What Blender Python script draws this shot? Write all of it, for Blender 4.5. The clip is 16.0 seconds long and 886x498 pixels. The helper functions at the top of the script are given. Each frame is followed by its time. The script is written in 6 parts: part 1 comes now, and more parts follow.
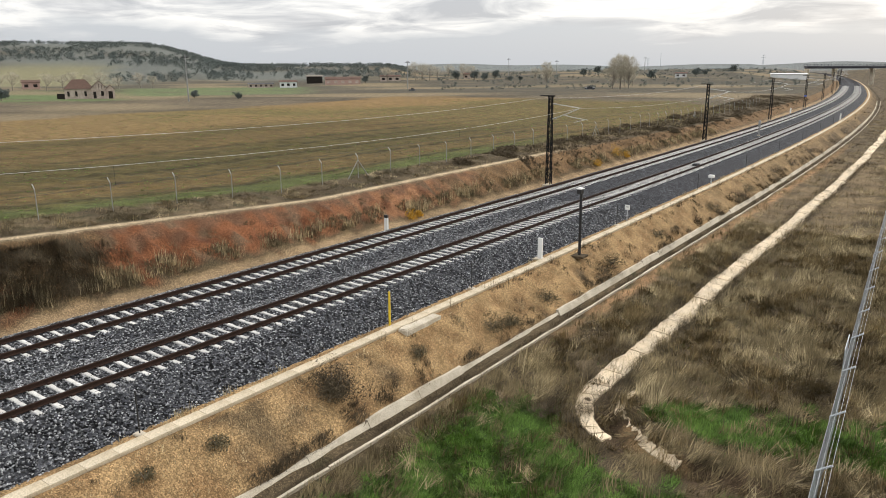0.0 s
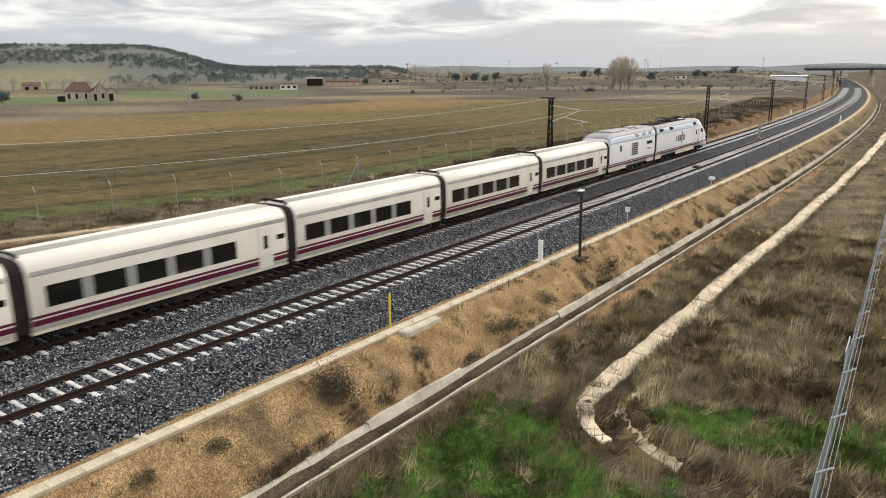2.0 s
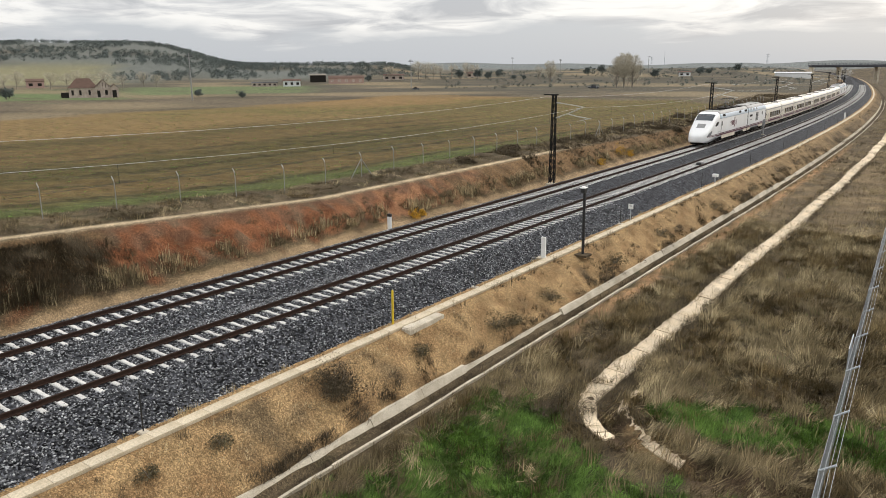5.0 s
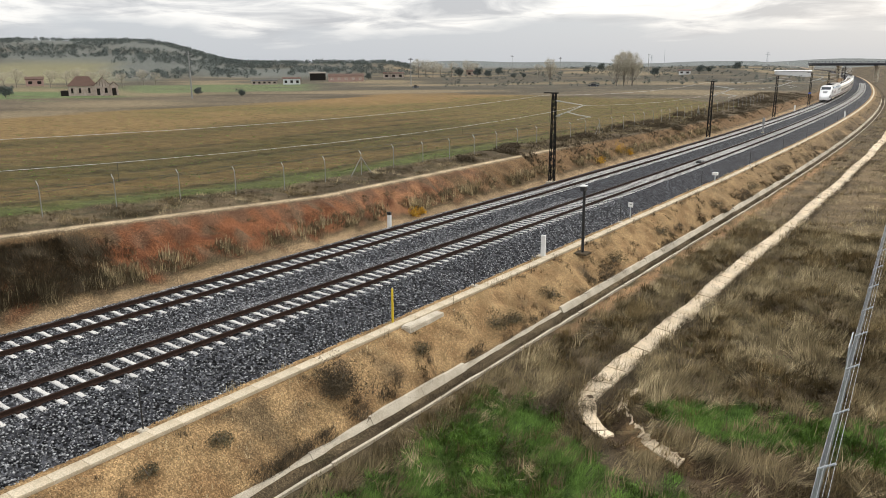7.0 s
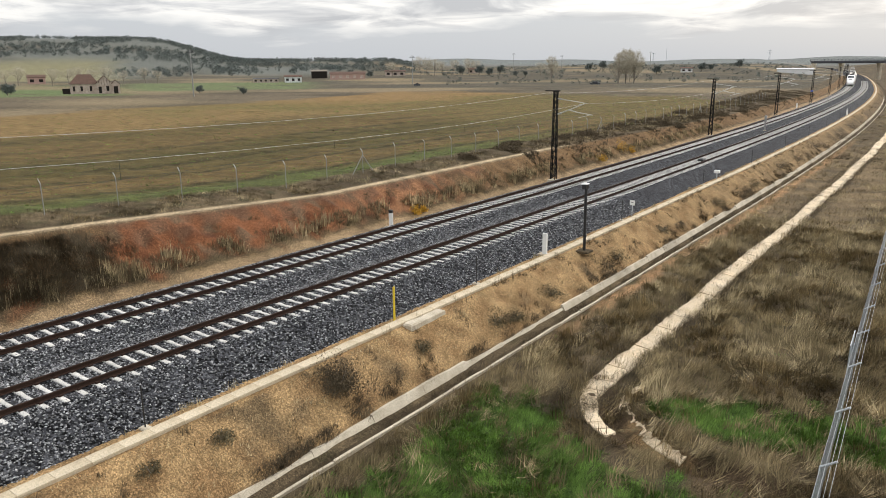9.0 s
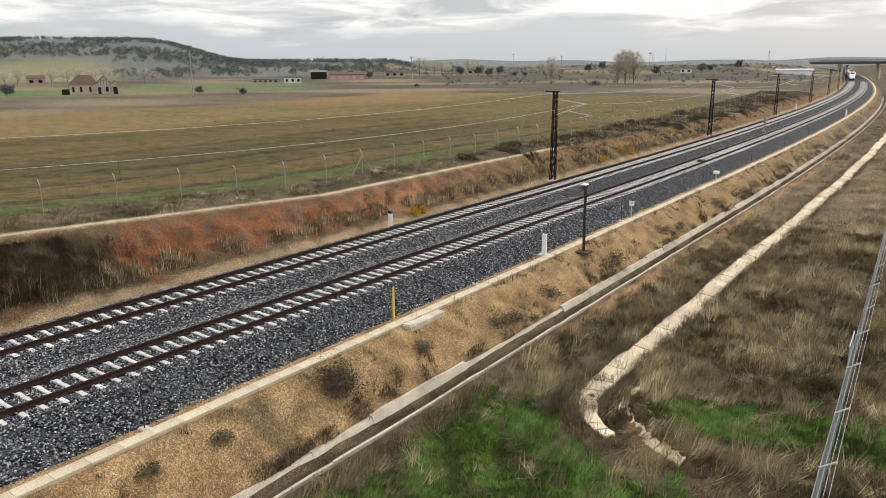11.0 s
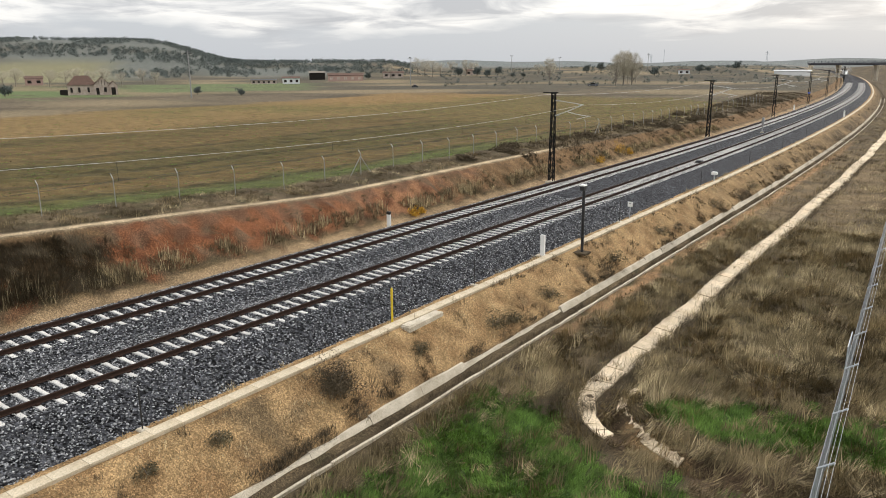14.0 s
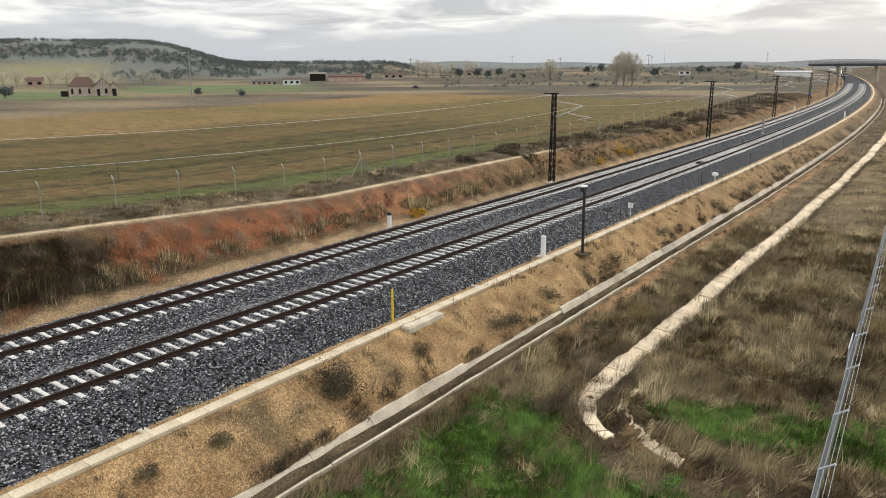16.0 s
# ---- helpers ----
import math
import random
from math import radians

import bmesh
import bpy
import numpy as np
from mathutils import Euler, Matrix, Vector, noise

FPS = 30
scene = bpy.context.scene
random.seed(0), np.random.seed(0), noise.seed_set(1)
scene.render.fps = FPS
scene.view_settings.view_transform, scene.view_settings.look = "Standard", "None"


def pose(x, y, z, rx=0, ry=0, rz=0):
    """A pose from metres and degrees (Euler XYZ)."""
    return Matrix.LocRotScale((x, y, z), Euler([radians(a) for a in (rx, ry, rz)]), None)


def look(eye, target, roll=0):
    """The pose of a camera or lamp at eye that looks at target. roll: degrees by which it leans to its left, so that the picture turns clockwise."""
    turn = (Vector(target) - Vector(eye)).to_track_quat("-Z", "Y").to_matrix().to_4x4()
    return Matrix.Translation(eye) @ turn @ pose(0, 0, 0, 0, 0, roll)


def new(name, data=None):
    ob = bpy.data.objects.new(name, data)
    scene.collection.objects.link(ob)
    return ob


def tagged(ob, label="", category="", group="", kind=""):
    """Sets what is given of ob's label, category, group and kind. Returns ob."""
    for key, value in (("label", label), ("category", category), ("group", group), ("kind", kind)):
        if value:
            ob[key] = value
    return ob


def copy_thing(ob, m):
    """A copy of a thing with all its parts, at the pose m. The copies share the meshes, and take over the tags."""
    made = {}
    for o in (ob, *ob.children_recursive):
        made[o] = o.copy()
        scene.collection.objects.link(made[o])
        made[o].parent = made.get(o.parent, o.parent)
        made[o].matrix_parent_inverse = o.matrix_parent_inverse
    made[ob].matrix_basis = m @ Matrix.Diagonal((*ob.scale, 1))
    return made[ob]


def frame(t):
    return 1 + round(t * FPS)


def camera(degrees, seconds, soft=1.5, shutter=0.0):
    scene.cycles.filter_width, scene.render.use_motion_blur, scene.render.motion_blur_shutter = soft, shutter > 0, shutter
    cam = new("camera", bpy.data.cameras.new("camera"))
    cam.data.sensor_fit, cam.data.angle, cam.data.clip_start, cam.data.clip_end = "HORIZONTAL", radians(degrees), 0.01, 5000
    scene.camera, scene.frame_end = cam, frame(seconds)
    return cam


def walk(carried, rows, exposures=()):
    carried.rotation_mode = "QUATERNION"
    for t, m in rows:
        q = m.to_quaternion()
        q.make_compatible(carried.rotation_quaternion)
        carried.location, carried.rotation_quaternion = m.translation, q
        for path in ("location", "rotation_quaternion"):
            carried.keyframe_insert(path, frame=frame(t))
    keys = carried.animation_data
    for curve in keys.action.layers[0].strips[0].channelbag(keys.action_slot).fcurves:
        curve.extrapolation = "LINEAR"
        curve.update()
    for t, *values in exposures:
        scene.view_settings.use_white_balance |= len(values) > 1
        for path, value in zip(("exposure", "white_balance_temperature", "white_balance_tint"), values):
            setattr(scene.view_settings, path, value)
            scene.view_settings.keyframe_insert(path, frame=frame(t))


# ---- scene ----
# ---------------------------------------------------------------- camera
EYE = (22.90, 0.0, 9.86)
# seconds, heading left of the track, tilt down, roll, in degrees
PATH = [
    (0, 35.664, 13.946, -0.339),
    (0.5, 35.699, 13.908, -0.355),
    (1, 35.671, 13.860, -0.328),
    (1.5, 35.688, 13.812, -0.339),
    (2, 35.690, 13.783, -0.383),
    (2.5, 35.796, 13.904, -0.350),
    (3, 35.844, 13.946, -0.347),
    (3.5, 35.858, 13.990, -0.353),
    (4, 35.901, 14.010, -0.355),
    (6.3, 35.980, 14.126, -0.339),
    (6.5, 35.975, 14.198, -0.329),
    (7, 35.910, 14.168, -0.319),
    (7.5, 35.927, 14.131, -0.354),
    (8, 35.942, 14.124, -0.391),
    (8.5, 35.966, 14.192, -0.353),
    (9, 36.038, 14.321, -0.348),
    (11.5, 35.975, 14.262, -0.330),
    (12, 35.942, 14.270, -0.304),
    (12.5, 35.975, 14.262, -0.330),
    (13, 35.959, 14.261, -0.341),
    (13.5, 35.910, 14.141, -0.339),
    (14, 35.868, 14.208, -0.295),
    (14.5, 35.884, 14.256, -0.271),
    (15, 35.931, 14.262, -0.266),
    (15.5, 35.911, 14.204, -0.313),
    (16, 35.909, 14.129, -0.324),
]


def aim(heading, tilt, roll):
    a, b = radians(heading), radians(tilt)
    way = Vector((-math.sin(a) * math.cos(b), math.cos(a) * math.cos(b), -math.sin(b)))
    return look(EYE, Vector(EYE) + way * 10, roll)


cam = camera(62.4, 16.0, soft=0.6, shutter=0.12)
walk(cam, [(t, aim(h, b, r)) for t, h, b, r in PATH],
     [(0, 0.0), (0.7, 0.0), (1.2, -0.05), (2, -0.06), (2.5, -0.10), (4, -0.15), (6.5, -0.03), (16, -0.03)])

# ---------------------------------------------------------------- world, sun
SUN_AZ, SUN_EL = 20.0, 32.0     # degrees clockwise from +y, above the horizon


def make_world():
    w = bpy.data.worlds.new("overcast_sky")
    scene.world = w
    w.use_nodes = True
    nt = w.node_tree
    nt.nodes.clear()
    N, L = nt.nodes.new, nt.links.new
    out, bg = N("ShaderNodeOutputWorld"), N("ShaderNodeBackground")
    sky = N("ShaderNodeTexSky")
    sky.sky_type, sky.sun_disc = "NISHITA", False
    sky.sun_elevation, sky.sun_rotation = radians(SUN_EL), radians(SUN_AZ)
    sky.air_density, sky.dust_density = 1.0, 3.0
    co = N("ShaderNodeTexCoord")
    sep = N("ShaderNodeSeparateXYZ")
    L(co.outputs["Generated"], sep.inputs[0])
    # clouds lie on a flat deck: project the direction on it
    add = N("ShaderNodeMath"); add.operation = "ADD"; add.inputs[1].default_value = 0.10
    L(sep.outputs["Z"], add.inputs[0])
    mx = N("ShaderNodeMath"); mx.operation = "MAXIMUM"; mx.inputs[1].default_value = 0.02
    L(add.outputs[0], mx.inputs[0])
    com = N("ShaderNodeCombineXYZ")
    for k in ("X", "Y"):
        d = N("ShaderNodeMath"); d.operation = "DIVIDE"
        L(sep.outputs[k], d.inputs[0]); L(mx.outputs[0], d.inputs[1])
        L(d.outputs[0], com.inputs[k])
    n1 = N("ShaderNodeTexNoise")
    n1.inputs["Scale"].default_value, n1.inputs["Detail"].default_value = 1.15, 10
    n1.inputs["Roughness"].default_value, n1.inputs["Distortion"].default_value = 0.55, 0.5
    L(com.outputs[0], n1.inputs["Vector"])
    ramp = N("ShaderNodeValToRGB")
    e = ramp.color_ramp.elements
    e[0].position, e[0].color = 0.38, (0.50, 0.51, 0.54, 1)
    e[1].position, e[1].color = 0.56, (0.95, 0.935, 0.91, 1)
    m = e.new(0.47); m.color = (0.70, 0.70, 0.71, 1)
    L(n1.outputs["Fac"], ramp.inputs[0])
    # a hazy grey band above the horizon
    hz = N("ShaderNodeMapRange")
    hz.inputs["From Min"].default_value, hz.inputs["From Max"].default_value = 0.034, 0.058
    # its upper edge is ragged
    n2 = N("ShaderNodeTexNoise")
    n2.inputs["Scale"].default_value, n2.inputs["Detail"].default_value = 5.0, 8
    flat = N("ShaderNodeMapping"); flat.inputs["Scale"].default_value = (1, 1, 5)
    L(co.outputs["Generated"], flat.inputs["Vector"]); L(flat.outputs[0], n2.inputs["Vector"])
    rag = N("ShaderNodeMath"); rag.operation = "MULTIPLY_ADD"
    rag.inputs[1].default_value = 0.11
    off = N("ShaderNodeMath"); off.operation = "SUBTRACT"; off.inputs[1].default_value = 0.055
    L(sep.outputs["Z"], off.inputs[0])
    L(n2.outputs["Fac"], rag.inputs[0]); L(off.outputs[0], rag.inputs[2])
    L(rag.outputs[0], hz.inputs["Value"])
    mix = N("ShaderNodeMix"); mix.data_type = "RGBA"
    mix.inputs[6].default_value = (0.555, 0.58, 0.615, 1)
    L(hz.outputs[0], mix.inputs[0]); L(ramp.outputs[0], mix.inputs[7])
    # a tenth of the clear sky shows through the cloud
    sc = N("ShaderNodeVectorMath"); sc.operation = "SCALE"; sc.inputs["Scale"].default_value = 0.02
    L(sky.outputs[0], sc.inputs[0])
    tot = N("ShaderNodeVectorMath"); tot.operation = "ADD"
    L(mix.outputs[2], tot.inputs[0]); L(sc.outputs[0], tot.inputs[1])
    # an overcast sky is brighter overhead
    zen = N("ShaderNodeMapRange")
    zen.inputs["From Min"].default_value, zen.inputs["From Max"].default_value = 0.12, 0.75
    zen.inputs["To Min"].default_value, zen.inputs["To Max"].default_value = 1.04, 1.75
    L(sep.outputs["Z"], zen.inputs["Value"])
    lit = N("ShaderNodeVectorMath"); lit.operation = "SCALE"
    L(tot.outputs[0], lit.inputs[0]); L(zen.outputs[0], lit.inputs["Scale"])
    L(lit.outputs[0], bg.inputs["Color"])
    bg.inputs["Strength"].default_value = 1.0
    L(bg.outputs[0], out.inputs[0])


make_world()
sun_data = bpy.data.lights.new("sun", "SUN")
sun_data.energy, sun_data.angle, sun_data.color = 1.5, radians(14), (1.0, 0.95, 0.88)
sun = new("sun", sun_data)
az, el = radians(SUN_AZ), radians(SUN_EL)
sun.matrix_world = look((0, 0, 60), (-math.sin(az) * math.cos(el), -math.cos(az) * math.cos(el), 60 - math.sin(el)))
scene.view_settings.exposure = 0.0

# ---------------------------------------------------------------- materials
MATS = {}


def material(name, base, second=None, scale=3.0, fine=40.0, rough=0.8, metal=0.0, bump=0.2, spread=0.5,
             attribute="", island=0.0, tuft=0.0, randomly=0.0, detail=0.25, cells=0.0, grit=0.5):
    """A procedural surface: two colours mixed by a coarse noise, a fine noise over it, and a bump."""
    m = bpy.data.materials.new(name)
    m.use_nodes = True
    nt = m.node_tree
    N, L = nt.nodes.new, nt.links.new
    b = nt.nodes["Principled BSDF"]
    b.inputs["Roughness"].default_value, b.inputs["Metallic"].default_value = rough, metal
    if rough > 0.7:
        b.inputs["Specular IOR Level"].default_value = 0.12
    co = N("ShaderNodeTexCoord")
    big, small = N("ShaderNodeTexNoise"), N("ShaderNodeTexNoise")
    big.inputs["Scale"].default_value, big.inputs["Detail"].default_value = scale, 6
    small.inputs["Scale"].default_value, small.inputs["Detail"].default_value = fine, 4
    L(co.outputs["Object"], big.inputs["Vector"]); L(co.outputs["Object"], small.inputs["Vector"])
    if attribute:
        at = N("ShaderNodeAttribute"); at.attribute_name = attribute
        colour = at.outputs["Color"]
        mul = N("ShaderNodeMapRange")
        mul.inputs["To Min"].default_value, mul.inputs["To Max"].default_value = 1 - spread, 1 + spread
        mul.inputs["From Min"].default_value, mul.inputs["From Max"].default_value = 0.3, 0.7
        L(big.outputs["Fac"], mul.inputs["Value"])
        v = N("ShaderNodeVectorMath"); v.operation = "SCALE"
        L(colour, v.inputs[0]); L(mul.outputs[0], v.inputs["Scale"])
        colour = v.outputs[0]
    else:
        mix = N("ShaderNodeMix"); mix.data_type = "RGBA"
        mix.inputs[6].default_value = (*base, 1)
        mix.inputs[7].default_value = (*(second or base), 1)
        r = N("ShaderNodeMapRange")
        r.inputs["From Min"].default_value, r.inputs["From Max"].default_value = 0.5 - spread / 2, 0.5 + spread / 2
        L(big.outputs["Fac"], r.inputs["Value"]); L(r.outputs[0], mix.inputs[0])
        colour = mix.outputs[2]
    f = N("ShaderNodeMapRange")
    f.inputs["From Min"].default_value, f.inputs["From Max"].default_value = 0.3, 0.7
    f.inputs["To Min"].default_value, f.inputs["To Max"].default_value = 1 - detail, 1 + detail
    L(small.outputs["Fac"], f.inputs["Value"])
    v = N("ShaderNodeVectorMath"); v.operation = "SCALE"
    L(colour, v.inputs[0]); L(f.outputs[0], v.inputs["Scale"])
    colour = v.outputs[0]
    if cells:
        vo = N("ShaderNodeTexVoronoi"); vo.inputs["Scale"].default_value = cells
        L(co.outputs["Object"], vo.inputs["Vector"])
        sp = N("ShaderNodeSeparateColor"); L(vo.outputs["Color"], sp.inputs[0])
        pw = N("ShaderNodeMath"); pw.operation = "POWER"; pw.inputs[1].default_value = 1.6
        L(sp.outputs[0], pw.inputs[0])
        q = N("ShaderNodeMapRange")
        q.inputs["To Min"].default_value, q.inputs["To Max"].default_value = 1 - grit, 1 + 1.4 * grit
        L(pw.outputs[0], q.inputs["Value"])
        v = N("ShaderNodeVectorMath"); v.operation = "SCALE"
        L(colour, v.inputs[0]); L(q.outputs[0], v.inputs["Scale"])
        colour = v.outputs[0]
    for amount, node, socket in ((island, "ShaderNodeNewGeometry", "Random Per Island"), (randomly, "ShaderNodeObjectInfo", "Random")):
        if amount:
            g = N(node)
            q = N("ShaderNodeMapRange")
            q.inputs["To Min"].default_value, q.inputs["To Max"].default_value = 1 - amount, 1 + amount
            L(g.outputs[socket], q.inputs["Value"])
            v = N("ShaderNodeVectorMath"); v.operation = "SCALE"
            L(colour, v.inputs[0]); L(q.outputs[0], v.inputs["Scale"])
            colour = v.outputs[0]
    if tuft:
        # each tuft has its own tone
        at = N("ShaderNodeAttribute"); at.attribute_name = "tone"
        q = N("ShaderNodeMapRange")
        q.inputs["To Min"].default_value, q.inputs["To Max"].default_value = 1 - tuft, 1 + tuft
        L(at.outputs["Fac"], q.inputs["Value"])
        v = N("ShaderNodeVectorMath"); v.operation = "SCALE"
        L(colour, v.inputs[0]); L(q.outputs[0], v.inputs["Scale"])
        colour = v.outputs[0]
    L(colour, b.inputs["Base Color"])
    if bump:
        bp = N("ShaderNodeBump"); bp.inputs["Strength"].default_value = bump
        bp.inputs["Distance"].default_value = 1.0 / fine
        L(small.outputs["Fac"], bp.inputs["Height"]); L(bp.outputs[0], b.inputs["Normal"])
    MATS[name] = m
    return m


M = material
M("soil", (0.2, 0.15, 0.1), attribute="soil", scale=0.8, fine=26, rough=0.95, bump=1.0, spread=0.28, detail=0.42, cells=21, grit=0.36)
M("ballast", (0.026, 0.027, 0.031), (0.058, 0.060, 0.066), scale=2.2, fine=18, rough=0.85, bump=1.0, detail=0.6, cells=11, grit=0.95, spread=0.35)
M("stone", (0.030, 0.032, 0.036), (0.36, 0.365, 0.37), scale=9, fine=60, rough=0.85, island=0.9, spread=0.35, bump=0.2)
M("concrete", (0.62, 0.56, 0.45), (0.36, 0.31, 0.23), scale=1.3, fine=25, rough=0.9, bump=0.25, randomly=0.10)
M("sleeper_concrete", (0.68, 0.665, 0.63), (0.50, 0.485, 0.45), scale=2.5, fine=30, rough=0.9, bump=0.2, randomly=0.12, island=0.1)
M("duct_concrete", (0.64, 0.56, 0.42), (0.47, 0.39, 0.27), scale=0.7, fine=25, rough=0.9, bump=0.3, randomly=0.06)
M("ditch_concrete", (0.76, 0.645, 0.48), (0.60, 0.48, 0.32), scale=1.1, fine=12, rough=0.95, bump=0.5, randomly=0.12)
M("mud", (0.050, 0.038, 0.024), (0.10, 0.075, 0.045), scale=1.4, fine=15, rough=0.95, bump=0.6)
M("rail_rust", (0.026, 0.015, 0.011), (0.042, 0.024, 0.017), scale=6, fine=50, rough=0.75, bump=0.1)
M("mast_steel", (0.012, 0.012, 0.013), (0.02, 0.019, 0.018), scale=4, fine=40, rough=0.72)
M("black_steel", (0.012, 0.012, 0.013), (0.022, 0.022, 0.022), scale=8, fine=60, rough=0.5)
M("galvanised", (0.52, 0.55, 0.57), (0.40, 0.43, 0.45), scale=4, fine=60, rough=0.45, metal=0.5, bump=0.1)
M("wire_pale", (0.55, 0.55, 0.53), scale=4, fine=30, rough=0.5)
M("wire_dark", (0.03, 0.03, 0.03), scale=4, fine=30, rough=0.6)
M("white_paint", (0.80, 0.80, 0.78), (0.70, 0.70, 0.67), scale=3, fine=30, rough=0.5, bump=0.05, detail=0.06)
M("yellow_paint", (0.75, 0.55, 0.03), (0.6, 0.42, 0.03), scale=4, fine=30, rough=0.5, bump=0.05, detail=0.1)
M("train_white", (0.80, 0.755, 0.665), (0.70, 0.65, 0.55), scale=0.5, fine=9, rough=0.32, bump=0.0, detail=0.05)
M("power_white", (0.86, 0.865, 0.86), (0.78, 0.775, 0.75), scale=0.5, fine=9, rough=0.3, bump=0.0, detail=0.04)
M("coach_roof", (0.50, 0.465, 0.40), (0.38, 0.35, 0.30), scale=0.9, fine=8, rough=0.6, bump=0.03, detail=0.14)
M("train_roof", (0.40, 0.395, 0.38), (0.26, 0.245, 0.22), scale=0.9, fine=8, rough=0.55, bump=0.03, detail=0.16)
M("train_blue", (0.57, 0.645, 0.715), (0.50, 0.57, 0.635), scale=0.7, fine=8, rough=0.4, bump=0.0, detail=0.06)
M("train_band", (0.11, 0.010, 0.035), (0.09, 0.010, 0.03), scale=2, fine=20, rough=0.35, bump=0.0, detail=0.08)
M("train_dark", (0.012, 0.011, 0.011), (0.030, 0.025, 0.02), scale=2, fine=12, rough=0.8, bump=0.3)
M("train_cream", (0.70, 0.64, 0.52), (0.58, 0.51, 0.39), scale=1.2, fine=8, rough=0.55, bump=0.05, detail=0.1)
M("train_glass", (0.006, 0.007, 0.008), scale=2, fine=10, rough=0.08, bump=0.0, detail=0.02)
# base lifted to blue-grey, standing in for sky reflected in the glass
M("cab_glass", (0.035, 0.042, 0.050), scale=2, fine=10, rough=0.05, bump=0.0, detail=0.02)
M("lamp_glass", (0.26, 0.26, 0.27), (0.18, 0.18, 0.19), scale=3, fine=10, rough=0.12, bump=0.0, detail=0.05)
M("train_grey", (0.30, 0.30, 0.29), (0.22, 0.22, 0.21), scale=3, fine=30, rough=0.6, bump=0.2)
M("dry_grass", (0.53, 0.435, 0.26), (0.31, 0.245, 0.135), scale=0.45, fine=3, rough=0.9, bump=0.0, island=0.35, tuft=0.45)
M("brown_grass", (0.285, 0.222, 0.120), (0.120, 0.095, 0.052), scale=0.45, fine=3, rough=0.9, bump=0.0, island=0.4, tuft=0.62)
M("green_grass", (0.150, 0.250, 0.050), (0.080, 0.140, 0.032), scale=0.6, fine=3, rough=0.8, bump=0.0, island=0.45, tuft=0.45)
M("scrub", (0.105, 0.092, 0.052), (0.17, 0.135, 0.08), scale=0.6, fine=4, rough=0.9, bump=0.0, island=0.45)
M("dead_scrub", (0.070, 0.056, 0.036), (0.135, 0.105, 0.066), scale=0.6, fine=4, rough=0.9, bump=0.0, island=0.45)
M("yellow_leaf", (0.55, 0.30, 0.03), (0.45, 0.28, 0.05), scale=1, fine=5, rough=0.8, bump=0.0, island=0.3)
# evergreen leaves; the haze before far trees is mixed into this blue-grey
M("hazed_pine", (0.098, 0.118, 0.112), (0.15, 0.165, 0.15), scale=0.02, fine=2, rough=0.9, bump=0.0, island=0.35)
M("bare_twig", (0.42, 0.385, 0.30), (0.53, 0.49, 0.39), scale=0.3, fine=3, rough=0.9, bump=0.0, island=0.25)
M("bark", (0.20, 0.175, 0.145), (0.28, 0.25, 0.21), scale=1, fine=9, rough=0.95, bump=0.4)
M("plaster", (0.36, 0.29, 0.24), (0.56, 0.48, 0.41), scale=0.8, fine=6, rough=0.9, bump=0.3)
M("roof_tile", (0.16, 0.10, 0.078), (0.11, 0.075, 0.06), scale=1, fine=6, rough=0.9, bump=0.5)
# near-black painted in for shade inside openings; also timber and dark sheds
M("dark_void", (0.02, 0.018, 0.016), (0.03, 0.026, 0.022), scale=1, fine=6, rough=0.9)
M("shed_white", (0.72, 0.73, 0.73), (0.62, 0.63, 0.63), scale=0.3, fine=3, rough=0.6, bump=0.05, detail=0.08)
M("shed_red", (0.46, 0.33, 0.28), (0.38, 0.26, 0.22), scale=0.3, fine=3, rough=0.8, bump=0.1, detail=0.1)
M("bridge_steel", (0.05, 0.055, 0.065), (0.08, 0.08, 0.09), scale=0.5, fine=4, rough=0.7)
M("blue_sign", (0.05, 0.10, 0.45), scale=4, fine=30, rough=0.5, bump=0)
M("car_paint", (0.03, 0.035, 0.045), scale=3, fine=20, rough=0.3, bump=0, detail=0.05)

# ---------------------------------------------------------------- mesh tools


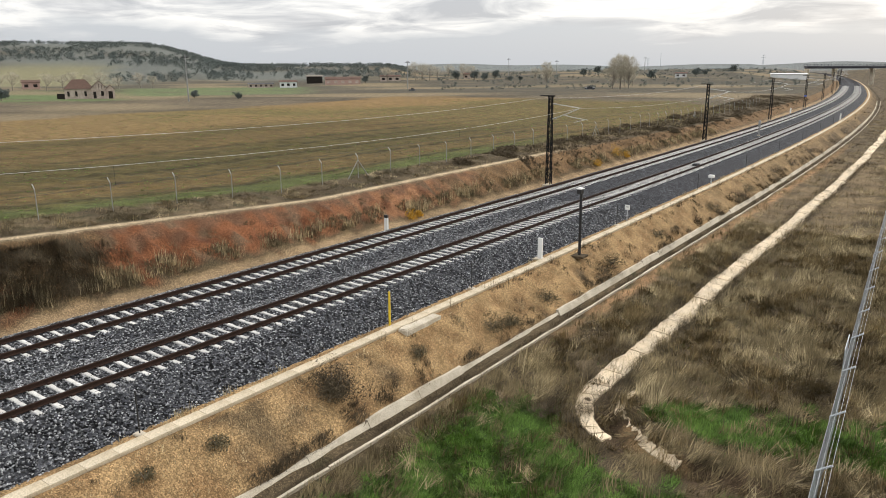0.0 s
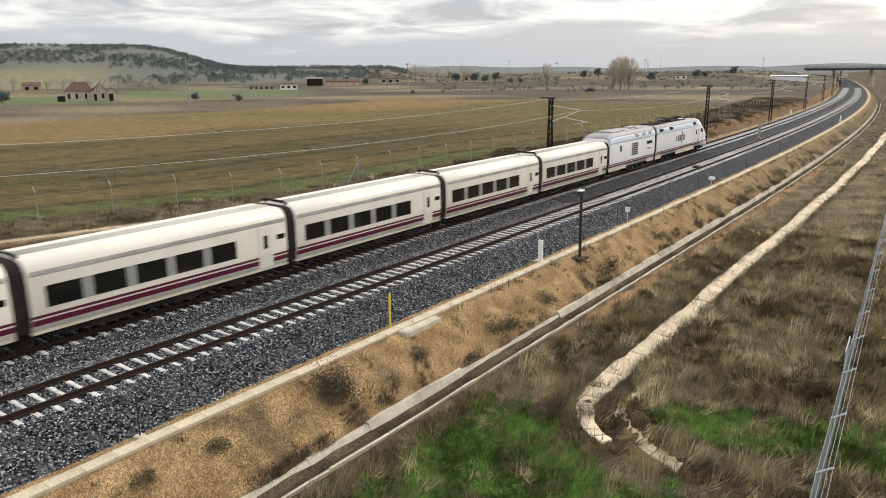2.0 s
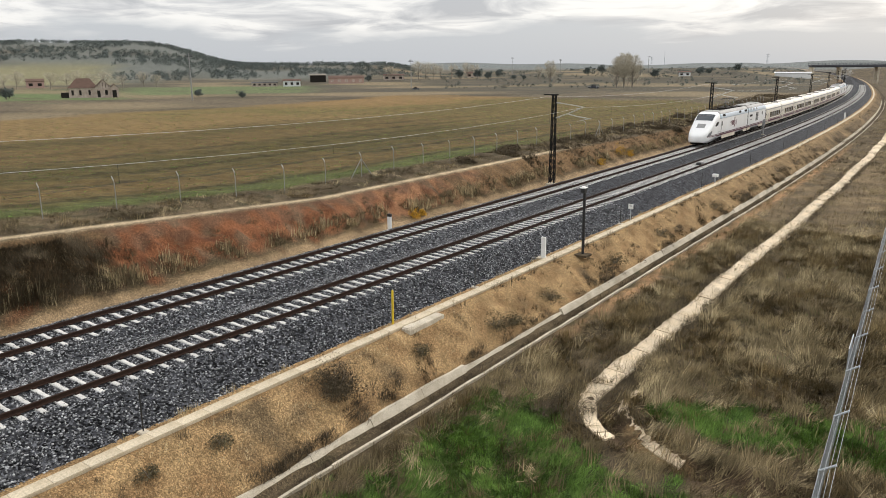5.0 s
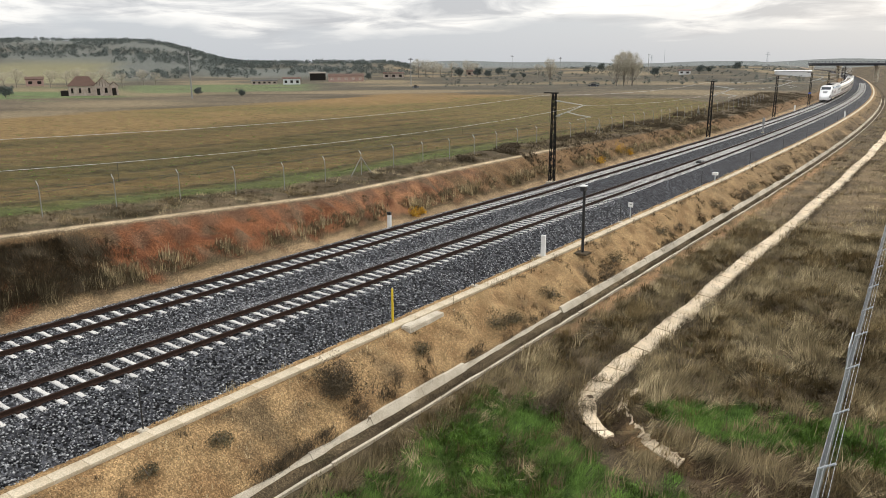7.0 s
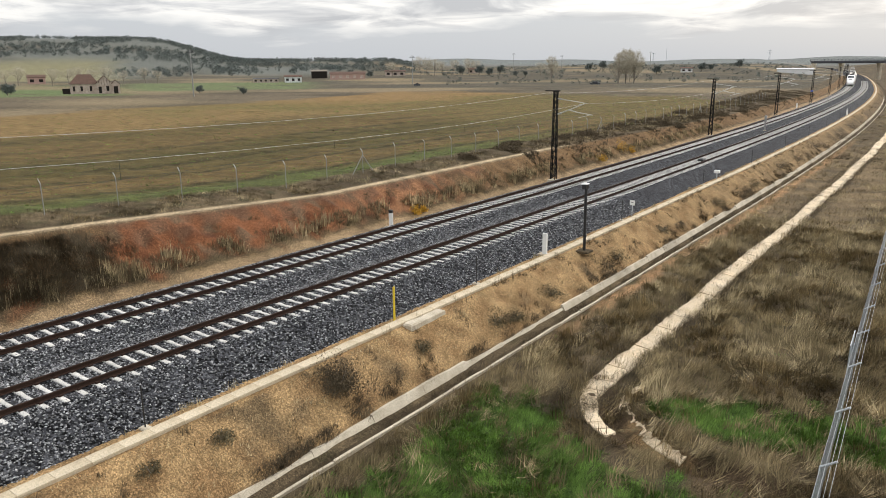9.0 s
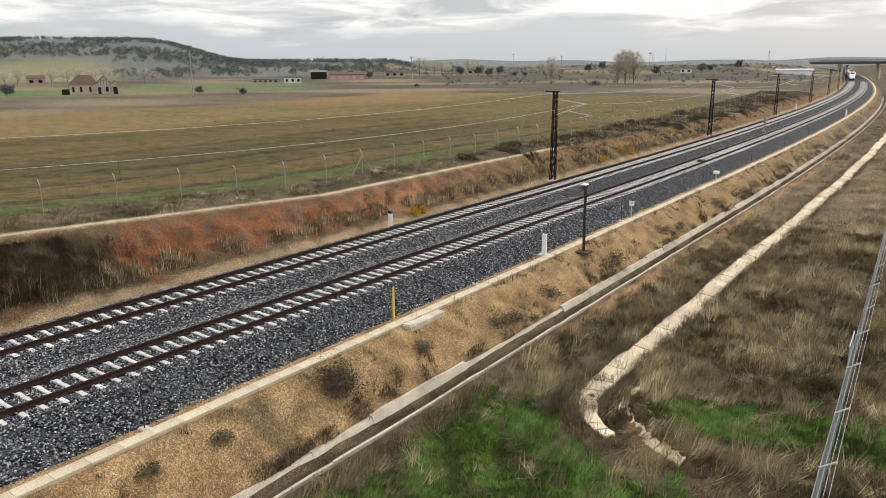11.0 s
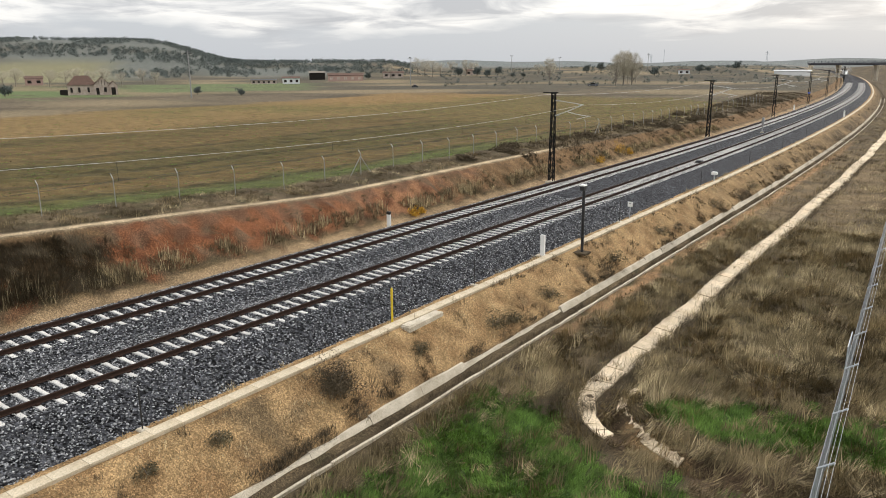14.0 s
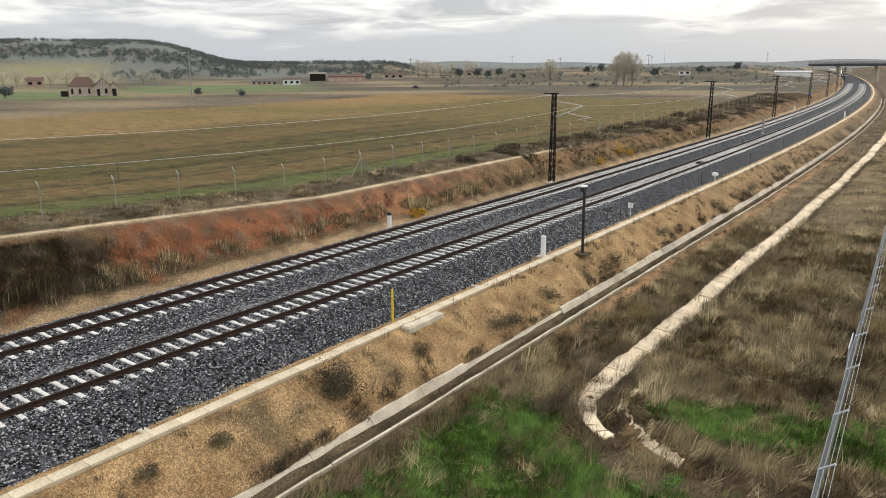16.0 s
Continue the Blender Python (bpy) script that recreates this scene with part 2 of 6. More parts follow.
class Shape:
    """Collects vertices and faces of one mesh."""

    def __init__(self):
        self.v, self.f = [], []

    def add(self, verts, faces):
        n = len(self.v)
        self.v.extend([tuple(p) for p in verts])
        self.f.extend([tuple(n + i for i in f) for f in faces])
        return self

    def box(self, cx, cy, cz, sx, sy, sz, turn=0.0, taper=1.0):
        c, s = math.cos(turn), math.sin(turn)
        vs = []
        for dz, k in ((-0.5, 1.0), (0.5, taper)):
            for dx, dy in ((-0.5, -0.5), (0.5, -0.5), (0.5, 0.5), (-0.5, 0.5)):
                x, y = dx * sx * k, dy * sy * k
                vs.append((cx + c * x - s * y, cy + s * x + c * y, cz + dz * sz))
        return self.add(vs, [(0, 3, 2, 1), (4, 5, 6, 7), (0, 1, 5, 4), (1, 2, 6, 5), (2, 3, 7, 6), (3, 0, 4, 7)])

    def bevel_box(self, cx, cy, cz, sx, sy, sz, b=0.02, turn=0.0):
        """A box with its upper edges chamfered."""
        c, s = math.cos(turn), math.sin(turn)
        vs = []
        for z, k in ((-sz / 2, 0), (sz / 2 - b, 0), (sz / 2, b)):
            for dx, dy in ((-1, -1), (1, -1), (1, 1), (-1, 1)):
                x, y = dx * (sx / 2 - k), dy * (sy / 2 - k)
                vs.append((cx + c * x - s * y, cy + s * x + c * y, cz + z))
        fs = [(0, 3, 2, 1), (8, 9, 10, 11)]
        for a in (0, 4):
            for i in range(4):
                j = (i + 1) % 4
                fs.append((a + i, a + j, a + 4 + j, a + 4 + i))
        return self.add(vs, fs)

    def tube(self, points, radii, sides=6, cap=True):
        """A round bar through the points."""
        pts = [Vector(p) for p in points]
        if not hasattr(radii, "__len__"):
            radii = [radii] * len(pts)
        vs = []
        for i, p in enumerate(pts):
            d = (pts[min(i + 1, len(pts) - 1)] - pts[max(i - 1, 0)]).normalized()
            a = d.cross(Vector((0, 0, 1)) if abs(d.z) < 0.9 else Vector((1, 0, 0))).normalized()
            b = d.cross(a)
            for k in range(sides):
                t = 2 * math.pi * k / sides
                vs.append(p + (a * math.cos(t) + b * math.sin(t)) * radii[i])
        fs = []
        for i in range(len(pts) - 1):
            for k in range(sides):
                j = (k + 1) % sides
                fs.append((i * sides + k, i * sides + j, (i + 1) * sides + j, (i + 1) * sides + k))
        if cap:
            fs.append(tuple(range(sides - 1, -1, -1)))
            fs.append(tuple((len(pts) - 1) * sides + k for k in range(sides)))
        return self.add(vs, fs)

    def loft(self, rings, close=True, cap=True):
        n = len(rings[0])
        fs = []
        for i in range(len(rings) - 1):
            for k in range(n if close else n - 1):
                j = (k + 1) % n
                fs.append((i * n + k, i * n + j, (i + 1) * n + j, (i + 1) * n + k))
        if cap:
            fs.append(tuple(range(n - 1, -1, -1)))
            fs.append(tuple((len(rings) - 1) * n + k for k in range(n)))
        return self.add([p for r in rings for p in r], fs)

    def mesh(self, name, mat, smooth=False):
        me = bpy.data.meshes.new(name)
        me.from_pydata(self.v, [], self.f)
        bm = bmesh.new()
        bm.from_mesh(me)
        bmesh.ops.recalc_face_normals(bm, faces=bm.faces)
        bm.to_mesh(me)
        bm.free()
        me.materials.append(MATS[mat])
        if smooth:
            me.shade_smooth()
        me.update()
        return me


def soup(name, verts, faces, mat, smooth=False):
    """A large mesh straight from numpy arrays of vertices and of equal faces."""
    me = bpy.data.meshes.new(name)
    verts, faces = np.asarray(verts, np.float32), np.asarray(faces, np.int32)
    k = faces.shape[1]
    me.vertices.add(len(verts))
    me.vertices.foreach_set("co", verts.ravel())
    me.loops.add(faces.size)
    me.loops.foreach_set("vertex_index", faces.ravel())
    me.polygons.add(len(faces))
    me.polygons.foreach_set("loop_start", np.arange(0, faces.size, k, dtype=np.int32))
    me.update(calc_edges=True)
    me.materials.append(MATS[mat])
    if smooth:
        me.shade_smooth()
    return me


def part(name, shape, mat, parent, label="", smooth=False):
    """Links a shape (or a ready mesh) as one mesh object under a thing or part."""
    me = shape if isinstance(shape, bpy.types.Mesh) else shape.mesh(name, mat, smooth)
    ob = new(name, me)
    ob.parent = parent
    return tagged(ob, label=label)


def thing(name, label, category, group="", kind="", data=None):
    return tagged(new(name, data), label, category, group, kind)


# ---------------------------------------------------------------- plan of the line
GAP = 5.02                 # between the centre lines of the two tracks
BEND, RADIUS = 60.0, 2400.0    # where the curve begins, and its radius (it turns left)
BEND_END = 330.0               # from here it bends more gently
RADIUS_FAR, LINE_END = 6000.0, 1300.0
TURN = (BEND_END - BEND) / RADIUS
CORNER = (-RADIUS + RADIUS * math.cos(TURN), BEND + RADIUS * math.sin(TURN))


def line_np(s, d):
    """Places s metres along the near track's centre line, d metres to its right (square to the start far out)."""
    a = np.clip((np.minimum(s, BEND_END) - BEND) / RADIUS, 0, None)
    b = np.clip((np.minimum(s, LINE_END) - BEND_END) / RADIUS_FAR, 0, None)
    near = np.clip(d, -150, 150)
    x = -RADIUS + RADIUS * np.cos(a) + RADIUS_FAR * (np.cos(a + b) - np.cos(a))
    y = np.minimum(s, BEND) + RADIUS * np.sin(a) + RADIUS_FAR * (np.sin(a + b) - np.sin(a))
    o = np.clip(s - LINE_END, 0, None)
    c, sn = np.cos(a + b), np.sin(a + b)
    return x + near * c - o * sn + (d - near), y + near * sn + o * c


def line(s, d):
    x, y = line_np(np.array(float(s)), np.array(float(d)))
    return float(x), float(y)


def bearing(s):
    return max(0.0, (min(s, BEND_END) - BEND) / RADIUS) + max(0.0, (min(s, LINE_END) - BEND_END) / RADIUS_FAR)


def smooth01(t):
    t = np.clip(t, 0, 1)
    return t * t * (3 - 2 * t)


def wobble(x, y, size, seed=0):
    """Cheap smooth noise for arrays, from -1 to 1."""
    rng = np.random.RandomState(seed)
    out = np.zeros(np.broadcast(x, y).shape)
    for k in range(5):
        a, f, ph = rng.uniform(0, 6.28), rng.uniform(0.6, 1.7) / size, rng.uniform(0, 6.28, 2)
        u, v = x * math.cos(a) + y * math.sin(a), y * math.cos(a) - x * math.sin(a)
        out += np.sin(u * f * 6.28 + ph[0]) * np.sin(v * f * 4.1 + ph[1])
    return out / 2.6


def crest(s):
    """Offset and height of the edge of the cutting beside the far track."""
    k = np.clip((s - 12) / 22, 0, 1)
    d = -12.7 + 1.35 * k
    z = 2.4 - 0.95 * k - 0.7 * smooth01((s - 60) / 90)
    return d, z


def near_line(s, d, points):
    """Distance of places from a chain of points (d, s)."""
    out = np.full(np.broadcast(s, d).shape, 1e9)
    for (ax, ay), (bx, by) in zip(points[:-1], points[1:]):
        ux, uy = bx - ax, by - ay
        k = np.clip(((d - ax) * ux + (s - ay) * uy) / (ux * ux + uy * uy), 0, 1)
        out = np.minimum(out, np.hypot(d - ax - k * ux, s - ay - k * uy))
    return out


# the bend of the lined ditch: both edges of its lining, the far side and the bed
BEND_OUT = [(11.40, 28.5), (11.42, 25.7), (11.75, 24.3), (12.40, 23.05), (13.20, 22.30), (13.85, 22.0)]
BEND_IN = [(12.38, 28.5), (12.25, 26.1), (12.32, 24.75), (12.85, 23.6), (13.55, 22.85), (14.05, 22.55)]
FAR_SIDE = [(13.10, 27.0), (12.98, 25.6), (13.20, 24.7), (13.80, 23.85), (14.40, 23.30), (15.05, 22.70), (15.80, 22.30), (16.50, 22.0)]
BED = [(12.75, 29.0), (12.62, 26.0), (12.75, 24.8), (13.30, 23.6), (14.1, 22.9), (15.2, 22.2), (16.6, 21.9), (18.2, 21.9), (20.5, 22.0), (24.0, 22.3)]


def height(s, d):
    """The ground's height over the rails' top."""
    s, d = np.asarray(s, float), np.asarray(d, float)
    x, y = line_np(s, d)
    right = np.interp(d, [-8.6, -7.2, 3.75, 4.4, 4.7, 6.30, 6.46, 6.95, 7.45, 7.62, 8.6, 11.1, 11.45, 12.35, 12.75, 16, 40, 120, 400],
                      [-0.72, -0.95, -0.98, -1.0, -1.08, -2.36, -2.56, -2.92, -2.92, -2.66, -2.66, -2.9, -3.06, -3.06, -2.9, -2.95, -3.0, -3.0, -1.0])
    cd, cz = crest(s)
    t = (-8.6 - d) / (-8.6 - cd)
    slope = -0.72 + (cz + 0.72) * np.clip(t, 0, 1) ** 0.85
    back = np.clip(cd - d, 0, None)
    slope = slope + 0.35 * smooth01(back / 4) - 1.8 * smooth01((back - 12) / 190)
    z = np.where(d < -8.6, slope, right)
    rough = np.where((d < -8.6) | ((d > 7.7) & (d < 10.9)) | (d > 12.9), 1.0, np.where((d > 4.5) & (d < 6.3), 0.6, 0.0))
    rough = rough * smooth01((np.abs(d - cd + 0.26) - 0.3) / 1.2)
    z = z + rough * (0.10 * wobble(x, y, 6, 1) + 0.05 * wobble(x, y, 1.7, 2))
    turn = smooth01((2.2 - near_line(s, d, BED)) / 0.8) * smooth01((28.5 - s) / 1.5) * (d > 11.1)
    z = z + (-2.86 + 0.07 * wobble(x, y, 1.1, 77) - z) * turn
    z = z - 0.26 * smooth01((0.75 - near_line(s, d, BED)) / 0.6) * (s < 28)
    # the face of the cutting is gullied
    face = np.clip(1 - np.abs(t - 0.55) / 0.5, 0, 1) * (d < -8.6)
    z = z + face * (0.20 * wobble(s * 1.6, d * 0.4, 2.2, 5) + 0.12 * wobble(s * 2, d * 0.5, 0.8, 6))
    # the line runs into a cutting towards the bridge
    cut = smooth01((s - 190) / 240) * smooth01((1500 - s) / 500)
    z = z + cut * (5.5 * smooth01((d - 13) / 26) + 2.2 * smooth01((-20 - d) / 60) * smooth01((s - 330) / 150))
    # distant hills
    px, py = x - EYE[0], y
    r = np.hypot(px, py)
    az_left = np.degrees(np.arctan2(-px, py))
    # the railway keeps its level through all of it
    far = np.where(py < -200, 0.0, 1.0) * np.where(s < 1300, smooth01((np.abs(d + 2.5) - 14) / 55), 1.0)
    hill = smooth01((az_left - 50) / 9) * smooth01((r - 560) / 700) * smooth01((3600 - r) / 1500)
    z = z + far * 44 * hill * (0.97 + 0.03 * np.sin(az_left * 0.6 + 1.0))
    low = smooth01((az_left - 36.5) / 4) * smooth01((r - 620) / 260) * smooth01((2200 - r) / 800) * smooth01((62 - az_left) / 8)
    z = z + far * 10 * low
    rise = smooth01((r - 900) / 2300)
    z = z + far * rise * (17 + 5 * np.sin(az_left * 0.23) + 3 * np.sin(az_left * 0.71 + 2))
    mid = smooth01((r - 380) / 250) * smooth01((1400 - r) / 500) * smooth01((34 - az_left) / 8)
    z = z + far * 4.0 * mid * (0.8 + 0.3 * wobble(x, y, 300, 9))
    return z


def steps(*runs):
    """Numbers from runs of (start, end, step), with a growing step where a fourth value is given."""
    out = []
    for run in runs:
        a, b, st = run[:3]
        grow = run[3] if len(run) > 3 else 1.0
        while a < b - 1e-6:
            out.append(a)
            a += st
            st *= grow
    out.append(runs[-1][1])
    return np.array(out)


def mixc(a, b, k):
    return a + (np.asarray(b) - a) * k[..., None]


def greenness(s, d, x, y):
    w1, w2 = wobble(x, y, 9, 11), wobble(x, y, 2.3, 12)
    upper = np.interp(d, [8, 9, 10.4, 11.8, 12.4, 13.9, 15.6, 17, 22], [22.4, 23.0, 24.0, 23.8, 22.3, 21.4, 21.0, 20.6, 20.0])
    g = smooth01((upper + 0.9 * w2 + 0.5 * w1 - s) / 1.2) * smooth01((d - 8.3 + 0.5 * w2) / 1.2)
    lo = np.interp(d, [13.9, 14.2, 15.8, 17.7, 20, 26], [26.0, 24.7, 23.9, 24.1, 24.4, 25.3])
    hi = np.interp(d, [13.9, 16.2, 19.5, 24], [26.0, 27.5, 28.5, 30.5])
    second = smooth01((hi + 0.8 * w2 - s) / 0.9) * smooth01((s - lo) / 0.6) * smooth01((d - 13.8) / 0.4)
    patchy = np.clip(1.05 + 0.5 * wobble(x, y, 3.1, 16), 0.3, 1)
    return np.clip(np.maximum(g, second) * patchy * smooth01((near_line(s, d, BED) - 0.5) / 0.5), 0, 1)


def build_ground():
    left = -steps((14.0, 30.0, 0.45), (30.0, 4600.0, 0.6, 1.075))[::-1]
    mid = steps((-13.99, 14.0, 0.17))
    rest = steps((14.0, 30.0, 0.3), (30.0, 3000.0, 0.5, 1.09))
    D = np.concatenate([left, mid[:-1], rest])
    back = -steps((0.0, 900.0, 4.0, 1.12))[::-1]
    ahead = steps((0.5, 60.0, 0.3), (60.0, 130.0, 0.6), (130.0, 4700.0, 1.0, 1.022))
    S = np.concatenate([back, ahead])
    s, d = np.meshgrid(S, D, indexing="ij")
    z = height(s, d)
    x, y = line_np(s, d)
    verts = np.stack([x, y, z], -1).reshape(-1, 3)
    n, m = s.shape
    i = np.arange(n * m).reshape(n, m)
    faces = np.stack([i[:-1, :-1], i[:-1, 1:], i[1:, 1:], i[1:, :-1]], -1).reshape(-1, 4)
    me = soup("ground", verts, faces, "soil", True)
    # kinds of soil
    w1, w2, w3 = wobble(x, y, 9, 11), wobble(x, y, 2.3, 12), wobble(x, y, 40, 13)
    col = np.empty(s.shape + (3,))
    col[:] = (0.085, 0.065, 0.040)
    col = mixc(col, (0.14, 0.105, 0.062), smooth01(0.5 + 0.7 * w1))
    col = mixc(col, (0.060, 0.052, 0.028), smooth01(w2 + 0.5 * w3 - 0.1))
    col = mixc(col, (0.215, 0.155, 0.088), 0.75 * smooth01((s - 45) / 45) * smooth01((150 - s) / 50) * (d > 7.7) * smooth01(0.75 + 0.6 * w1))
    # green patches on the near meadow
    bend = smooth01(1.25 - near_line(s, d, BED) / 1.1) * (s < 29)
    col = mixc(col, (0.070, 0.048, 0.028), np.clip(1.3 * bend, 0, 1))
    col = mixc(col, (0.26, 0.17, 0.085), 0.8 * smooth01((0.5 - near_line(s, d, FAR_SIDE[4:]) + 0.25 * w2) / 0.3))
    green = greenness(s, d, x, y)
    col = mixc(col, (0.048, 0.078, 0.022), green)
    # sandy gravel of the bank and beside the tracks
    sand = (smooth01((d + 9.0 + 0.5 * w2) / 0.7) * smooth01((6.55 - d) / 0.15))
    grav = np.empty_like(col); grav[:] = (0.33, 0.22, 0.108)
    grav = mixc(grav, (0.24, 0.15, 0.072), smooth01(0.4 + w2))
    grav = mixc(grav, (0.17, 0.12, 0.065), smooth01((w1 + 0.7 * w2 - 0.55) / 0.8) * (d > 4.4))
    grav = mixc(grav, (0.19, 0.14, 0.08), 0.5 * smooth01((s - 48 + 14 * w1) / 45) * (d > 4.4))
    grav = mixc(grav, (0.21, 0.145, 0.078), 0.8 * (d < -7.4))
    col = col + (grav - col) * sand[..., None]
    strip = smooth01((d + 8.85 + 0.1 * w2) / 0.15) * smooth01((-7.5 - d) / 0.2)
    col = mixc(col, (0.33, 0.235, 0.135), 0.85 * strip)
    # worn strip beside the drain
    worn = smooth01(1 - np.abs(d - 8.2 - 0.3 * w2) / 0.75) * smooth01((s - 26) / 10) * smooth01((150 - s) / 40)
    col = mixc(col, (0.36, 0.215, 0.11), 0.9 * worn)
    # the red face of the cutting
    cd, cz = crest(s)
    t = (-8.6 - d) / (-8.6 - cd)
    face = smooth01((t - 0.08 - 0.12 * w2) / 0.18) * smooth01((1.0 - t) / 0.08)
    redness = np.maximum(smooth01((s - 16.5 - w2) / 3) * smooth01((58 + 6 * w1 - s) / 18), smooth01((0.5 - t + 0.2 * w2) / 0.2) * smooth01((15.2 - s) / 1.2))
    red = np.empty_like(col); red[:] = (0.190, 0.078, 0.036)
    red = mixc(red, (0.26, 0.130, 0.066), smooth01((s - 27 + 5 * w1) / 14))
    red = mixc(red, (0.115, 0.045, 0.022), smooth01(0.3 + w2))
    red = mixc(red, (0.15, 0.085, 0.05), 0.8 * smooth01((t - 0.62 + 0.3 * w2) / 0.25))
    red = mixc(red, (0.13, 0.09, 0.055), 0.8 * smooth01((wobble(x, y, 3.3, 14) + 0.6 * wobble(x, y, 1.2, 15) - 0.35) / 0.4))
    col = col + (red - col) * (face * redness)[..., None]
    dull = np.empty_like(col); dull[:] = (0.19, 0.115, 0.056)
    col = col + (dull - col) * (face * (1 - redness) * 0.8)[..., None]
    # pale path along the edge
    path = smooth01(1 - np.abs(d - cd + 0.26) / 0.46) * smooth01((75 - s) / 12)
    col = mixc(col, (0.46, 0.36, 0.23), np.clip(path * 1.3, 0, 1))
    # the sown field behind the fence
    inside = smooth01((cd - 3.4 - d + 0.4 * w1) / 1.0)
    across = cd - d
    field = np.empty_like(col); field[:] = (0.088, 0.070, 0.026)
    field = mixc(field, (0.128, 0.089, 0.036), smooth01(0.5 + 0.6 * np.sin(across * 0.21 + 0.6 * w3) + 0.4 * w1))
    field = mixc(field, (0.070, 0.098, 0.030), 0.75 * smooth01((9.5 - across + 1.5 * w1) / 4) * smooth01((95 - s) / 40))
    field = mixc(field, (0.195, 0.132, 0.056), smooth01((across - 46 + 6 * w3) / 16) * smooth01((150 - s) / 60))
    field = mixc(field, (0.140, 0.115, 0.042), smooth01((across - 62) / 15) * smooth01((s - 70 + 20 * w3) / 50))
    field = mixc(field, (0.215, 0.138, 0.058), smooth01((across - 70 + 6 * w3) / 12) * smooth01((s - 95) / 60))
    field = mixc(field, (0.045, 0.038, 0.018), 0.75 * smooth01((np.sin(across * 1.05 + 0.35 * w3) - 0.72) / 0.25) * smooth01((60 - across) / 20))
    field = mixc(field, (0.150, 0.116, 0.045), 0.6 * smooth01((s - 78 + 10 * w3) / 40) * smooth01((75 - across) / 15))
    edge = 108 + 0.13 * (s - 62) + 3 * w3
    out_field = smooth01((across - edge) / 2.5)
    fallow = np.empty_like(col); fallow[:] = (0.135, 0.108, 0.072)
    fallow = mixc(fallow, (0.080, 0.068, 0.045), smooth01(0.4 + wobble(x, y, 70, 21) + 0.5 * wobble(x, y, 14, 23)))
    fallow = mixc(fallow, (0.075, 0.070, 0.052), 0.8 * smooth01((s - 210 + 25 * w3) / 60) * smooth01(0.8 + wobble(x, y, 45, 24)))
    fallow = mixc(fallow, (0.115, 0.150, 0.062), smooth01((across - 215 + 30 * w3) / 12) * smooth01((380 - across) / 30) * smooth01((230 - s) / 60))
    fallow = mixc(fallow, (0.21, 0.165, 0.10), smooth01(wobble(x, y, 160, 22) * 1.4))
    field = field + (fallow - field) * out_field[..., None]
    stop = smooth01((185 - s + 0.30 * across + 8 * w3) / 14)
    field = field + (fallow - field) * (1 - stop)[..., None]
    col = col + (field - col) * inside[..., None]
    # woods and pale fields on the far hills; grey in the woods imitates haze
    r = np.hypot(x - EYE[0], y)
    azl = np.degrees(np.arctan2(EYE[0] - x, y))
    strips = smooth01((r - 318) / 8) * smooth01((455 - r + 0.6 * w3) / 12) * smooth01((azl - 45) / 2) * smooth01((59.5 - azl) / 1.5)
    col = mixc(col, (0.125, 0.155, 0.068), 0.9 * strips * smooth01(np.abs(r - 372) / 6))
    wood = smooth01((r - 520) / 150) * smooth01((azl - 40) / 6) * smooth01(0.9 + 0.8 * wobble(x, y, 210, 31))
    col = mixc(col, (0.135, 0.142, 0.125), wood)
    pale = smooth01((azl - 58.5) / 2.5) * smooth01((r - 520) / 60) * smooth01((860 - r) / 80)
    col = mixc(col, (0.20, 0.185, 0.105), pale)
    brake = smooth01((s - 105 + 12 * w1) / 40) * smooth01((620 - s) / 200) * smooth01((d - 4.6) / 0.8) * smooth01((90 - d) / 30)
    col = mixc(col, (0.105, 0.078, 0.046), 0.8 * brake * smooth01(0.85 + 0.7 * w1))
    # distant haze, painted as a blue-grey tint into the plain's colour
    plain_haze = smooth01((r - 900) / 900) * (1 - wood)
    col = mixc(col, (0.165, 0.185, 0.182), 0.85 * plain_haze)
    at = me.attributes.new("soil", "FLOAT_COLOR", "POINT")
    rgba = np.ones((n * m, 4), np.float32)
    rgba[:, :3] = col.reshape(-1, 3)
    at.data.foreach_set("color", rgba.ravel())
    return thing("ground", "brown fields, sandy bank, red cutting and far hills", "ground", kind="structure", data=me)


build_ground()


# ---------------------------------------------------------------- the tracks
def sweep(outline, s0, s1, offset, step=4.0, closed=True):
    """A profile of (d, z) points drawn along the line."""
    sh = Shape()
    ss = [s0]
    while ss[-1] < s1:
        ss.append(min(s1, ss[-1] + (step if ss[-1] > BEND - 8 else 12.0)))
    rings = []
    for s in ss:
        rings.append([(*line(s, offset + d), z) for d, z in outline])
    return sh.loft(rings, closed, closed)


